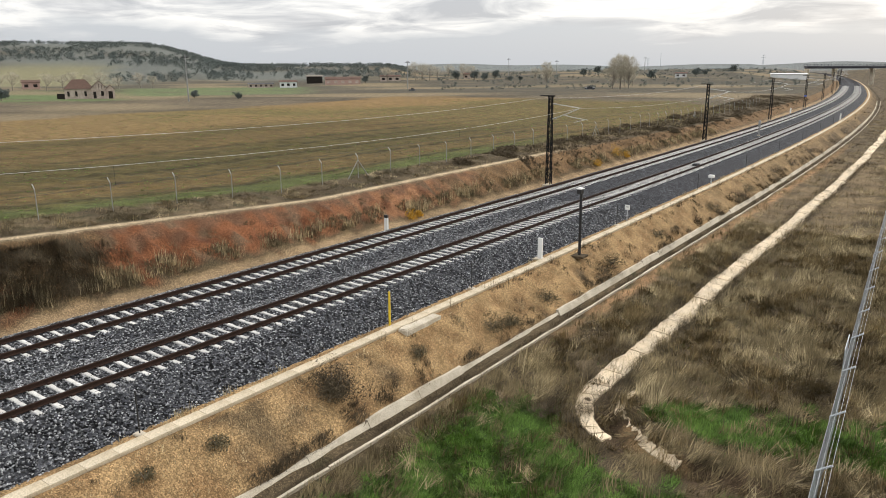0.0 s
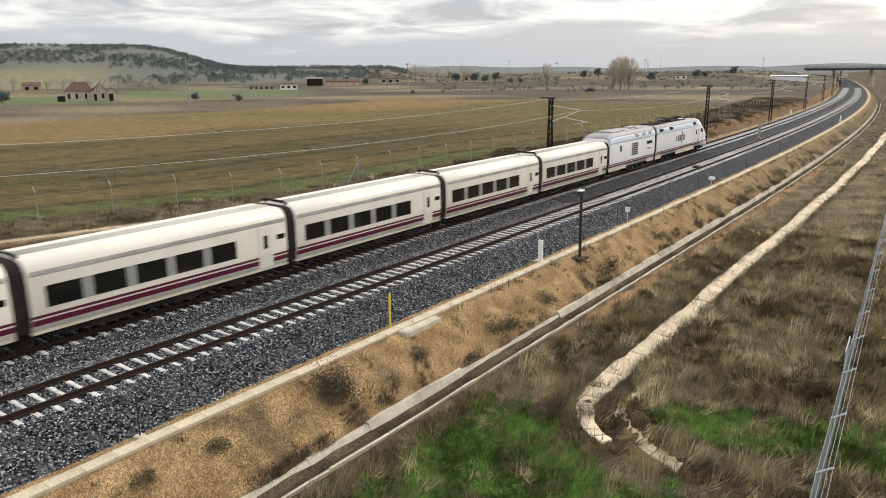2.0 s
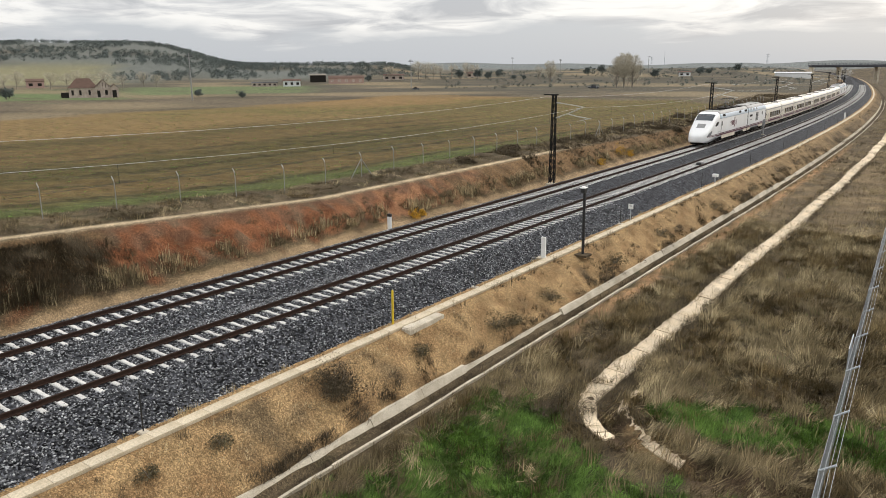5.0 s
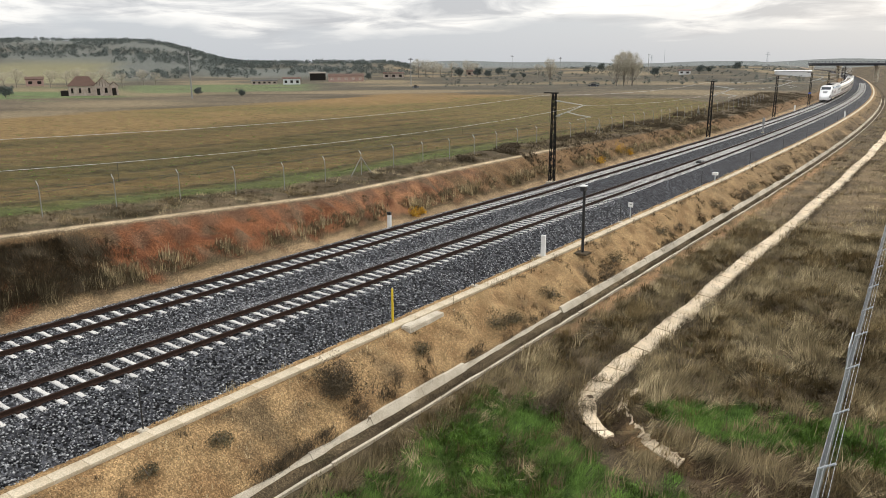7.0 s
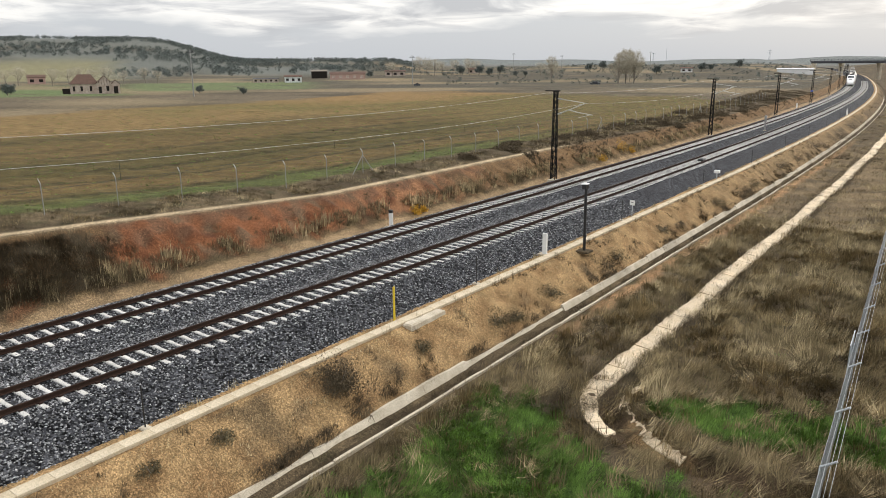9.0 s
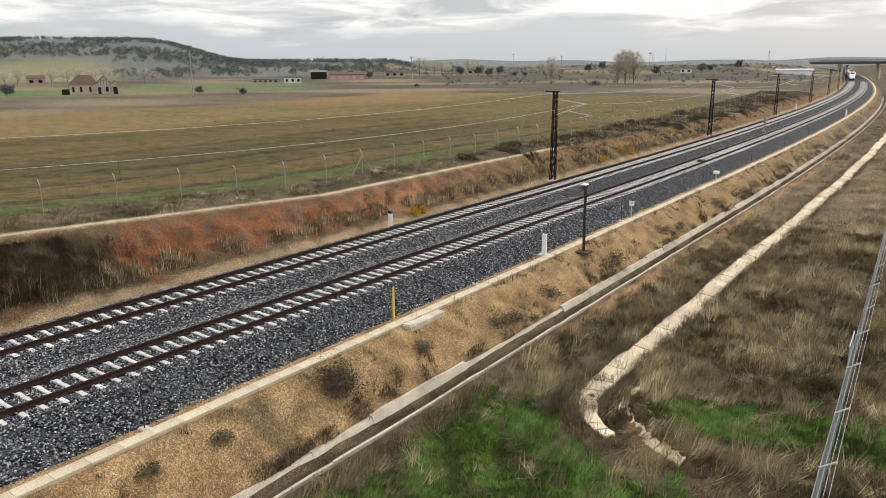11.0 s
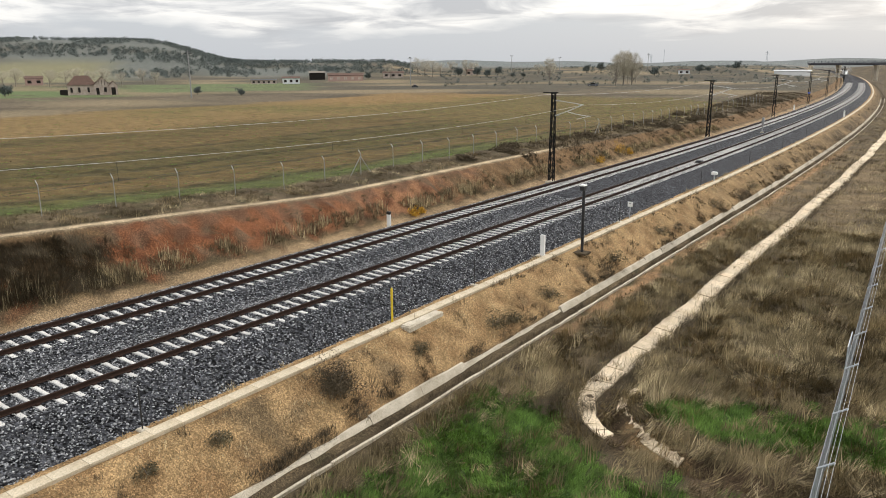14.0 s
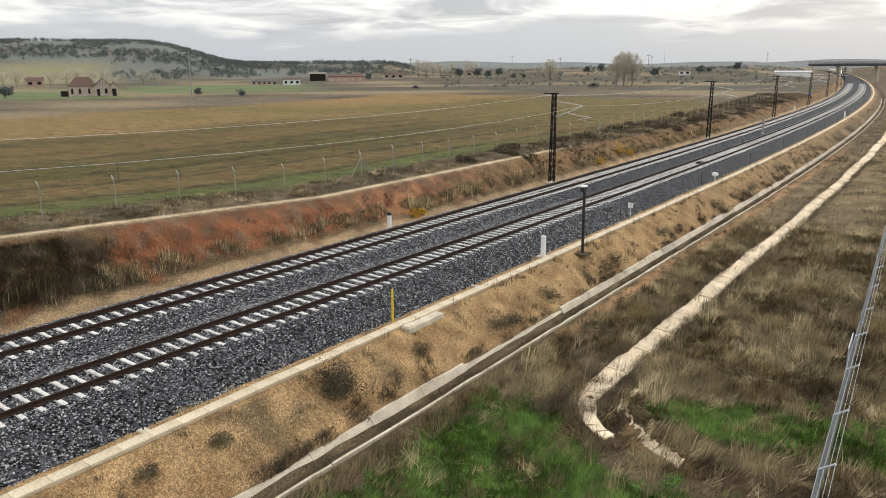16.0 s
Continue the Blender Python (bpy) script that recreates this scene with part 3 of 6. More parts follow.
def build_ballast():
    D = np.array([-8.1, -7.6, -7.15, -6.72, -6.3, -5.8, -5.0, -4.3, -3.75, -3.3, -2.9, -2.5, -2.1, -1.7, -1.3, -0.7, 0, 0.7, 1.25, 1.55, 1.9, 2.3, 2.75, 3.15, 3.4])
    Z = np.array([-0.98, -0.72, -0.48, -0.26, -0.23, -0.24, -0.25, -0.24, -0.23, -0.24, -0.33, -0.42, -0.40, -0.30, -0.23, -0.24, -0.25, -0.24, -0.23, -0.24, -0.38, -0.56, -0.77, -0.93, -1.02])
    S = np.concatenate([-steps((0.0, 320.0, 6.0))[::-1], steps((0.4, 60, 0.4), (60, 1250, 3.0))])
    s, d = np.meshgrid(S, D, indexing="ij")
    z = np.broadcast_to(Z, s.shape) + 0.022 * wobble(s, d, 0.9, 41) + 0.012 * wobble(s, d, 0.35, 42)
    d = d + 0.06 * wobble(s, d, 1.1, 43) * (np.abs(d + 2.5) > 4.2)
    x, y = line_np(s, d)
    n, m = s.shape
    i = np.arange(n * m).reshape(n, m)
    f = np.stack([i[:-1, :-1], i[:-1, 1:], i[1:, 1:], i[1:, :-1]], -1).reshape(-1, 4)
    me = soup("ballast_bed", np.stack([x, y, z], -1).reshape(-1, 3), f, "ballast", True)
    bed = thing("ballast_bed", "dark grey crushed stone ballast under both tracks", "ballast", kind="structure", data=me)
    # loose stones on it
    rng = np.random.RandomState(5)
    k = 60000
    u = rng.rand(k)
    ss = 5.5 + 46 * u ** 1.5
    dd = rng.uniform(-7.9, 3.35, k)
    zz = np.interp(dd, D, Z)
    clear = ~((np.abs(np.abs(dd) - 0.7525) < 0.11) | (np.abs(np.abs(dd + GAP) - 0.7525) < 0.11))
    ss, dd, zz = ss[clear], dd[clear], zz[clear]
    k = len(ss)
    size = rng.uniform(0.024, 0.054, k)
    base = np.array([(1, 0, 0), (0, 1, 0), (-1, 0, 0), (0, -1, 0), (0, 0, 0.8), (0, 0, -0.6)])
    tri = np.array([(0, 1, 4), (1, 2, 4), (2, 3, 4), (3, 0, 4), (1, 0, 5), (2, 1, 5), (3, 2, 5), (0, 3, 5)])
    v = base[None] * size[:, None, None] * rng.uniform(0.6, 1.4, (k, 6, 3))
    a = rng.uniform(0, 6.28, k)
    c, sn = np.cos(a)[:, None], np.sin(a)[:, None]
    vx, vy = v[..., 0] * c - v[..., 1] * sn, v[..., 0] * sn + v[..., 1] * c
    x, y = line_np(ss, dd)
    v = np.stack([vx + x[:, None], vy + y[:, None], v[..., 2] + (zz + 0.012)[:, None]], -1).reshape(-1, 3)
    f = (tri[None] + 6 * np.arange(k)[:, None, None]).reshape(-1, 3)
    thing("loose_ballast", "sharp dark grey stones lying over the ballast", "stones", kind="stuff", data=soup("loose_ballast", v, f, "stone"))
    return bed


RAIL = [(-0.07, -0.172), (0.07, -0.172), (0.07, -0.158), (0.012, -0.140), (0.010, -0.05), (0.036, -0.038), (0.036, -0.006), (0.028, 0.0),
        (-0.028, 0.0), (-0.036, -0.006), (-0.036, -0.038), (-0.010, -0.05), (-0.012, -0.140), (-0.07, -0.158)]


def sleeper_mesh():
    """A concrete sleeper, thinner in the middle, with sloped ends."""
    sh = Shape()
    rings = []
    for x, w, z in ((-1.3, 0.075, -0.235), (-1.27, 0.088, -0.195), (-0.45, 0.088, -0.180), (-0.25, 0.075, -0.200), (0.25, 0.075, -0.200), (0.45, 0.088, -0.180), (1.27, 0.088, -0.195), (1.3, 0.075, -0.235)):
        rings.append([(x, -w - 0.02, -0.40), (x, -w, z - 0.02), (x, -w + 0.03, z), (x, w - 0.03, z), (x, w, z - 0.02), (x, w + 0.02, -0.40)])
    sh.loft(rings)
    return sh


def build_track(offset, first, label):
    tr = thing("railway_track", label, "railway track", group="railway tracks")
    for g in (-0.7525, 0.7525):
        part("rail", sweep(RAIL, -300, 1250, offset + g), "rail_rust", tr, "brown rusted steel rail", False)
    me = sleeper_mesh().mesh("sleeper", "sleeper_concrete")
    cme = Shape().bevel_box(0, 0, -0.150, 0.07, 0.13, 0.06, 0.02).mesh("rail_clip", "rail_rust")
    far_s = Shape()
    i, s = 0, first
    k0 = int((first - 4.0) / 0.6)
    s = first - k0 * 0.6
    n = 0
    while s < 420:
        x, y = line(s, offset)
        if n < 150:
            ob = part("sleeper", me, "", tr)
            ob.matrix_local = pose(x, y, 0, 0, 0, math.degrees(bearing(s)))
            if n < (55 if offset == 0 else 35):
                for g in (-0.8675, -0.6375, 0.6375, 0.8675):
                    part("rail_clip", cme, "", ob).matrix_local = pose(g, 0, 0)
        else:
            far_s.box(x, y, -0.28, 2.6, 0.18, 0.17, bearing(s))
        n += 1
        s += 0.6
    tagged(part("far_sleeper_row", far_s, "sleeper_concrete", tr), kind="stuff")
    back = Shape()
    for j in range(60):
        x, y = line(first - (k0 + 1 + j) * 0.6, offset)
        back.box(x, y, -0.28, 2.6, 0.18, 0.17)
    tagged(part("rear_sleeper_row", back, "sleeper_concrete", tr), kind="stuff")
    return tr


# ---------------------------------------------------------------- train
COACH = 12.85            # length over the couplings
GENERATOR = 12.25
POWER = 20.4


def section(y, w, zb, zs, zt, crown=0.55, n=7):
    """A ring of a vehicle's skin at y: half width w, underside zb, shoulder zs, top zt."""
    pts = [(w * 0.93, y, zb), (w * 0.985, y, zb + 0.25 * (zs - zb)), (w, y, zb + 0.45 * (zs - zb)), (w * 0.995, y, zs - 0.22 * (zs - zb))]
    for k in range(n + 1):
        a = math.pi / 2 * k / n
        pts.append((w * (crown + (0.985 - crown) * math.cos(a)) if k < n else w * crown * 0.9, y, zs + (zt - zs) * math.sin(a) ** 0.9))
    mirror = [(-x, yy, z) for x, yy, z in reversed(pts)]
    return pts + mirror


def roof_shell(secs, u0, u1, lift=0.018, n=6):
    """A thin skin over the rounded roof between two angles (0 shoulder, 1 top), on both sides or across the top.
    secs: rows of y, half width, shoulder, top, crown."""
    sh = Shape()
    for sg in ((1, -1) if u1 < 1 else (1,)):
        rings = []
        for y, w, zs, zt, crown in secs:
            out, inn = [], []
            us = [u0 + (u1 - u0) * k / n for k in range(n + 1)]
            if u1 >= 1:
                us = us[:-1] + [2 - u for u in reversed(us[:-1])]
            for u in us:
                a = math.pi / 2 * u
                x = w * (crown + (0.985 - crown) * math.cos(a)) if u <= 1 else -w * (crown - (0.985 - crown) * math.cos(a))
                z = zs + (zt - zs) * max(math.sin(a), 0) ** 0.9
                out.append((sg * (x + lift * math.cos(a)), y, z + lift))
                inn.append((sg * x * 0.98, y, z - 0.03))
            rings.append(out + inn[::-1])
        sh.loft(rings)
    return sh


def roof_patch(y, half, sg, w, zs, zt, crown):
    """A panel on one side of the rounded roof edge."""
    rings = []
    for yy in (y - half, y + half):
        out, inn = [], []
        for k in range(5):
            a = math.pi / 2 * (0.17 + 0.21 * k / 4)
            x, z = w * (crown + (0.985 - crown) * math.cos(a)), zs + (zt - zs) * math.sin(a) ** 0.9
            out.append((sg * (x + 0.035 * math.cos(a)), yy, z + 0.035))
            inn.append((sg * x * 0.98, yy, z - 0.02))
        rings.append(out + inn[::-1])
    return Shape().loft(rings)


def side_x(w, zb, zs, z):
    """Half width of that skin at height z."""
    return float(np.interp(z, [zb, zb + 0.25 * (zs - zb), zb + 0.45 * (zs - zb), zs - 0.22 * (zs - zb), zs], [w * 0.93, w * 0.985, w, w * 0.995, w * 0.985]))


def plate(sh, skin, y0, y1, z0, z1, proud=0.012, rows=3, both=(1, -1), slant=0.0):
    """A thin plate that follows the side of a vehicle."""
    for sg in both:
        vs, fs = [], []
        for i in range(rows + 1):
            z = z0 + (z1 - z0) * i / rows
            x = skin(z)
            for y in (y0 + slant * i / rows, y1 + slant * i / rows):
                vs += [(sg * (x - 0.01), y, z), (sg * (x + proud), y, z)]
        for i in range(rows):
            a, b = 4 * i, 4 * i + 4
            fs += [(a + 1, a + 3, b + 3, b + 1), (a, b, b + 2, a + 2), (a, a + 1, b + 1, b), (a + 2, b + 2, b + 3, a + 3)]
        e = 4 * rows
        fs += [(0, 2, 3, 1), (e, e + 1, e + 3, e + 2)]
        sh.add(vs, fs)
    return sh


def wheel_pair(sh, y, r=0.43):
    for sg in (1, -1):
        rings = []
        for x, rr in ((0.66, r * 1.06), (0.70, r * 1.06), (0.71, r), (0.82, r * 0.99), (0.82, r * 0.8), (0.78, r * 0.7), (0.80, r * 0.2)):
            rings.append([(sg * x, y + rr * math.cos(t * math.pi / 10), r + rr * math.sin(t * math.pi / 10)) for t in range(20)])
        sh.loft(rings)
    sh.tube([(-0.8, y, r), (0.8, y, r)], 0.09, 8)


W = 1.45


def coach():
    """A low articulated coach, its origin at rail height in its middle."""
    h = COACH / 2
    c = thing("passenger_coach", "white passenger coach with dark windows and two maroon bands", "train car", "cars of the train")
    zb, zs, zt = 0.62, 2.75, 3.42
    skin = lambda z: side_x(W, zb, zs, z)
    ends = h - 0.30
    body = Shape().loft([section(y, W * k, zb, zs, zt - q, 0.62) for y, k, q in ((-ends, 0.97, 0.05), (-ends + 0.08, 1, 0), (-h * 0.3, 1, 0), (h * 0.3, 1, 0), (ends - 0.08, 1, 0), (ends, 0.97, 0.05))])
    part("body", body, "train_white", c, "glossy white coach body", True)
    roof = Shape()
    rings = []
    for y in (-ends + 0.1, 0, ends - 0.1):
        ring = []
        for k in range(9):
            a = math.pi * (0.14 + 0.72 * k / 8)
            ring.append((math.cos(a) * 1.27, y, zt - 0.50 + 0.535 * math.sin(a)))
        for k in range(8, -1, -1):
            a = math.pi * (0.14 + 0.72 * k / 8)
            ring.append((math.cos(a) * 1.2, y, zt - 0.55 + 0.48 * math.sin(a)))
        rings.append(ring)
    roof.loft(rings)
    part("roof", roof, "coach_roof", c, "dusty pale roof", True)
    part("roof_edge", roof_shell([(y, W, zs, zt, 0.62) for y in (-ends + 0.1, 0, ends - 0.1)], 0.02, 0.16), "train_roof", c, "grey gutter strip")
    for k in range(5):
        y = -4.85 + 1.80 * k
        for sg in (1, -1):
            part("window", plate(Shape(), skin, y - 0.68, y + 0.68, 1.56, 2.36, 0.014, 3, (sg,)), "train_glass", c)
            if k < 4:
                part("window_pillar", plate(Shape(), skin, y + 0.70, y + 1.10, 1.56, 2.36, 0.010, 3, (sg,)), "train_grey", c)
    for sg in (1, -1):
        part("band", plate(Shape(), skin, -ends, ends, 1.22, 1.32, 0.013, 3, (sg,)), "train_band", c, "narrow maroon band")
    for sg in (1, -1):
        part("lower_band", plate(Shape(), skin, -ends, ends, 0.94, 1.15, 0.013, 3, (sg,)), "train_band", c, "wide maroon band")
    for sg in (1, -1):
        part("skirt", plate(Shape(), skin, -ends, ends, 0.60, 0.72, 0.010, 3, (sg,)), "train_cream", c, "dusty cream lower panel")
    for sg in (1, -1):
        door = part("door", plate(Shape(), skin, 4.32, 5.18, 0.72, 2.72, 0.030, 3, (sg,)), "train_white", c, "white plug door")
        part("door_window", plate(Shape(), lambda z: skin(z) + 0.02, 4.62, 4.86, 1.68, 2.30, 0.016, 3, (sg,)), "train_glass", door)
        part("end_window", plate(Shape(), skin, 5.45, 5.95, 1.98, 2.22, 0.014, 3, (sg,)), "train_glass", c)
    under = Shape()
    under.box(0, 0, 0.50, 2.3, 2 * h - 2.2, 0.34, 0, 1.0)
    for y in (-3.1, 0.4, 3.3):
        under.bevel_box(0, y, 0.44, 2.5, 1.5, 0.30, 0.04)
    part("underframe", under, "train_dark", c)
    wh = Shape()
    wheel_pair(wh, -h + 0.12)
    part("wheelset", wh, "train_dark", c)
    part("gangway_bellows", Shape().loft([section(y, W * 0.955, 0.72, 2.72, 3.36, 0.6, 4) for y in (-h - 0.02, -ends + 0.02)]), "train_dark", c, "black rubber gangway between the coaches")
    part("gangway_bellows", Shape().loft([section(y, W * 0.955, 0.72, 2.72, 3.36, 0.6, 4) for y in (ends - 0.02, h + 0.02)]), "train_dark", c, "black rubber gangway between the coaches")
    hood = Shape().tube([(-0.75, -ends + 0.15, zt - 0.06), (-0.72, -ends - 0.1, zt + 0.16), (0.72, -ends - 0.1, zt + 0.16), (0.75, -ends + 0.15, zt - 0.06)], 0.07, 6)
    part("suspension_hood", hood, "train_dark", c)
    return c


def generator_car(name="generator_car"):
    """A tall end car; its taller end faces +y, the sloped hood -y."""
    h = GENERATOR / 2
    c = thing(name, "white diesel generator car with a pale blue roof edge and grilles", "train car", "cars of the train")
    zb, zs, zt = 0.75, 3.05, 4.00
    skin = lambda z: side_x(W, zb, zs, z)
    e = h - 0.30
    secs = [(-e, 0.975, 3.0, 3.66), (-e + 0.15, 1, 3.04, 3.80), (-e + 0.8, 1, 3.05, 3.94), (-e + 1.6, 1, zs, zt), (0, 1, zs, zt), (e - 0.06, 1, zs, zt), (e, 0.98, zs, zt - 0.04)]
    part("body", Shape().loft([section(y, W * k, zb, a, b, 0.60) for y, k, a, b in secs]), "power_white", c, "white car body", True)
    tops = [(y, W * k, a, b, 0.60) for y, k, a, b in secs]
    part("roof_edge", roof_shell(tops, 0.03, 0.42), "train_blue", c, "pale blue roof edge", True)
    part("roof", roof_shell(tops, 0.42, 1.0), "train_roof", c, "dusty grey roof", True)
    eq = Shape()
    for y, l, w, hh in ((-2.9, 2.2, 1.5, 0.20), (0.2, 2.6, 1.6, 0.14), (3.6, 2.2, 1.5, 0.16)):
        eq.bevel_box(0, y, zt + hh / 2 - 0.03, w, l, hh, 0.05)
    for y in (0.9, 1.5, 2.1):
        eq.tube([(0.55, y, zt - 0.05), (0.55, y, zt + 0.22)], 0.11, 8)
    part("roof_equipment", eq, "train_roof", c, "grey roof hatches and exhausts")
    for y0, y1, z0, z1, mat in ((-0.55, 1.05, 1.65, 2.85, "train_grey"), (3.4, 5.0, 2.45, 2.72, "train_roof"), (-3.55, -3.05, 2.30, 2.85, "train_grey")):
        for sg in (1, -1):
            gr = part("grille", plate(Shape(), skin, y0, y1, z0, z1, 0.014, 3, (sg,)), mat, c, "grey ventilation grille")
            for k in range(6):
                z = z0 + (z1 - z0) * (k + 0.5) / 6
                part("slat", plate(Shape(), lambda q: skin(q) + 0.012, y0 + 0.05, y1 - 0.05, z - 0.03, z + 0.03, 0.012, 1, (sg,)), "train_dark", gr)
    # writing too small to read
    for sg in (1, -1):
        part("lettering_bar", plate(Shape(), skin, 3.6, 4.7, 1.92, 2.04, 0.013, 1, (sg,)), "train_grey", c, "small grey lettering")
    for y in (0.8, 2.6, 4.3):
        for sg in (1, -1):
            part("roof_panel", roof_patch(y, 0.42, sg, W, zs, zt, 0.6), "train_grey", c, "grey panel in the roof edge")
    for sg in (1, -1):
        part("band", plate(Shape(), skin, -e, e, 1.20, 1.29, 0.013, 3, (sg,)), "train_band", c, "narrow maroon band")
    for sg in (1, -1):
        part("lower_band", plate(Shape(), skin, -e, e, 0.98, 1.13, 0.013, 3, (sg,)), "train_band", c, "wide maroon band")
    for sg in (1, -1):
        part("skirt", plate(Shape(), skin, -e, -1.6, 0.60, 0.98, 0.012, 3, (sg,)), "train_cream", c, "dusty cream lower panel")
    for sg in (1, -1):
        part("skirt", plate(Shape(), skin, 3.9, e, 0.60, 0.98, 0.012, 3, (sg,)), "train_cream", c, "dusty cream lower panel")
    u = Shape()
    u.box(0, 0, 0.72, 2.3, 2 * h - 1.2, 0.3)
    for y in (-4.9, -0.7, 4.9):
        u.bevel_box(0, y, 0.50, 2.4, 1.3, 0.36, 0.05)
    part("underframe", u, "train_dark", c)
    bogie(c, 1.6)
    w1 = Shape()
    wheel_pair(w1, -h + 0.3)
    part("wheelset", w1, "train_dark", c)
    part("gangway_bellows", Shape().loft([section(y, W * 0.965, 0.82, 3.02, 3.92, 0.6, 4) for y in (e - 0.02, h + 0.06)]), "train_dark", c, "black rubber gangway")
    part("gangway_bellows", Shape().loft([section(y, W * 0.955, 0.72, 2.72, 3.36, 0.6, 4) for y in (-h - 0.02, -e + 0.02)]), "train_dark", c, "black rubber gangway")
    return c


def bogie(c, y):
    b = Shape()
    for sg in (1, -1):
        b.bevel_box(sg * 1.05, y, 0.55, 0.16, 3.3, 0.22, 0.04)
        for k in (-1.3, 0, 1.3):
            b.bevel_box(sg * 1.08, y + k, 0.42, 0.26, 0.42, 0.36, 0.05)
        for k in (-0.6, 0.6):
            b.tube([(sg * 1.12, y + k, 0.45), (sg * 1.12, y + k, 0.95)], 0.10, 8)
    for k in (-1.3, 1.3):
        wheel_pair(b, y + k, 0.45)
    b.box(0, y, 0.62, 1.9, 0.8, 0.25)
    part("bogie", b, "train_dark", c, "black dusty bogie")


def wordmark(c, skin, size, z=1.92):
    """The operator's mark on the side, as plain blocks of its colour."""
    for sg in (1, -1):
        for k, (w, lo, hi) in enumerate(((0.24, 0.0, 0.55), (0.40, 0.0, 0.55), (0.42, 0.0, 0.55), (0.26, -0.25, 0.88), (0.40, 0.0, 0.55))):
            y0 = -2.1 + sg * (0.56 * k - 1.35) * size
            sh = plate(Shape(), skin, min(y0, y0 + sg * w * size), max(y0, y0 + sg * w * size), z + lo * size, z + hi * size, 0.014, 2, (sg,))
            part("mark_block", sh, "train_band", c, "plain maroon block of a company mark")


def power_car(raised):
    """A locomotive with a long sloped nose towards +y, its origin in its middle."""
    c = thing("power_car", "white electric power car with a long sloped nose and maroon bands", "locomotive", "cars of the train")
    h = POWER / 2
    zb, zs, zt = 0.78, 3.05, 4.00
    skin = lambda z: side_x(W, zb, zs, z)
    secs = [(-h + 0.28, 0.98, zb, zs, zt - 0.04, 0.6), (-h + 0.34, 1, zb, zs, zt, 0.6), (0, 1, zb, zs, zt, 0.6), (h - 6.2, 1, zb, zs, zt, 0.6),
            (h - 5.4, 0.995, zb, zs, zt - 0.02, 0.58), (h - 4.7, 0.985, 0.72, 2.98, 3.88, 0.56), (h - 4.1, 0.97, 0.66, 2.85, 3.62, 0.55), (h - 3.5, 0.955, 0.60, 2.62, 3.27, 0.55),
            (h - 2.8, 0.93, 0.52, 2.25, 2.84, 0.56), (h - 2.0, 0.90, 0.45, 1.84, 2.30, 0.60), (h - 1.2, 0.83, 0.42, 1.50, 1.86, 0.62),
            (h - 0.6, 0.72, 0.42, 1.28, 1.58, 0.62), (h - 0.2, 0.57, 0.46, 1.12, 1.38, 0.62), (h, 0.36, 0.60, 0.98, 1.20, 0.6)]
    part("body", Shape().loft([section(y, W * k, a, b, t, cr) for y, k, a, b, t, cr in secs]), "power_white", c, "glossy white body with a sloped nose", True)
    tops = [(y, W * k, b, t, cr) for y, k, a, b, t, cr in secs[:5]]
    part("roof_edge", roof_shell(tops, 0.03, 0.42), "train_blue", c, "pale blue roof edge", True)
    part("roof", roof_shell(tops, 0.42, 1.0), "train_roof", c, "dusty grey roof", True)
    for y in (-8.6, -5.4, 3.0):
        for sg in (1, -1):
            part("roof_panel", roof_patch(y, 0.6, sg, W, zs, zt, 0.6), "train_dark", c, "dark grille in the roof edge")
    eq = Shape()
    for y, l, w, hh in ((-8.4, 1.6, 1.5, 0.14), (-5.9, 2.4, 1.3, 0.16), (-2.2, 2.0, 1.2, 0.20), (0.6, 1.6, 1.3, 0.12)):
        eq.bevel_box(0, y, zt + hh / 2 - 0.02, w, l, hh, 0.05)
    for y in (-7.0, -4.3, -3.6, -0.8, 1.9):
        for x in (-0.5, 0.5):
            eq.tube([(x, y, zt - 0.03), (x, y, zt + 0.12), (x, y, zt + 0.3)], [0.09, 0.07, 0.05], 8)
    eq.tube([(0.5, -8.9, zt + 0.3), (0.5, 2.0, zt + 0.3)], 0.03, 6)
    part("roof_equipment", eq, "train_dark", c, "dark insulators and roof gear")
    pan = Shape()
    b = -3.2
    k = 1.0 if raised else 0.12
    for x in (-0.45, 0.45):
        pan.tube([(x, b - 0.8, zt + 0.25), (x, b + 0.9, zt + 0.25)], 0.035, 6)
    pan.tube([(0, b - 0.6, zt + 0.28), (0, b + 1.0, zt + 0.28 + 0.42 * k)], 0.075, 6)
    for x in (-0.25, 0.25):
        pan.tube([(0, b + 1.0, zt + 0.28 + 0.42 * k), (x, b - 0.75, zt + 0.34 + 0.95 * k)], 0.05, 6)
    for y in (-0.95, -0.6):
        pan.tube([(-0.9, b + y, zt + 0.20 + 0.95 * k), (-0.65, b + y, zt + 0.38 + 0.95 * k), (0.65, b + y, zt + 0.38 + 0.95 * k), (0.9, b + y, zt + 0.20 + 0.95 * k)], 0.04, 6)
    part("pantograph", pan, "black_steel", c, "raised black pantograph" if raised else "folded black pantograph")

    def nose(y):
        ys = [q[0] for q in secs]
        f = lambda j: float(np.interp(y, ys, [q[j] for q in secs]))
        return W * f(1), f(2), f(3), f(4), f(5)

    def on_nose(u, y, lift):
        """A point of the skin at y; u runs from 0 (shoulder) to 1 (top centre)."""
        w, zb2, zs2, zt2, cr = nose(y)
        a = math.pi / 2 * min(u, 1)
        xx = w * (cr + (0.985 - cr) * math.cos(a)) if u < 0.999 else 0
        if u >= 0.86:
            xx = w * cr * 0.9 * (1 - (u - 0.86) / 0.14)
        return xx, y, zs2 + (zt2 - zs2) * math.sin(a) ** 0.9 + lift

    ws = Shape()
    grid = []
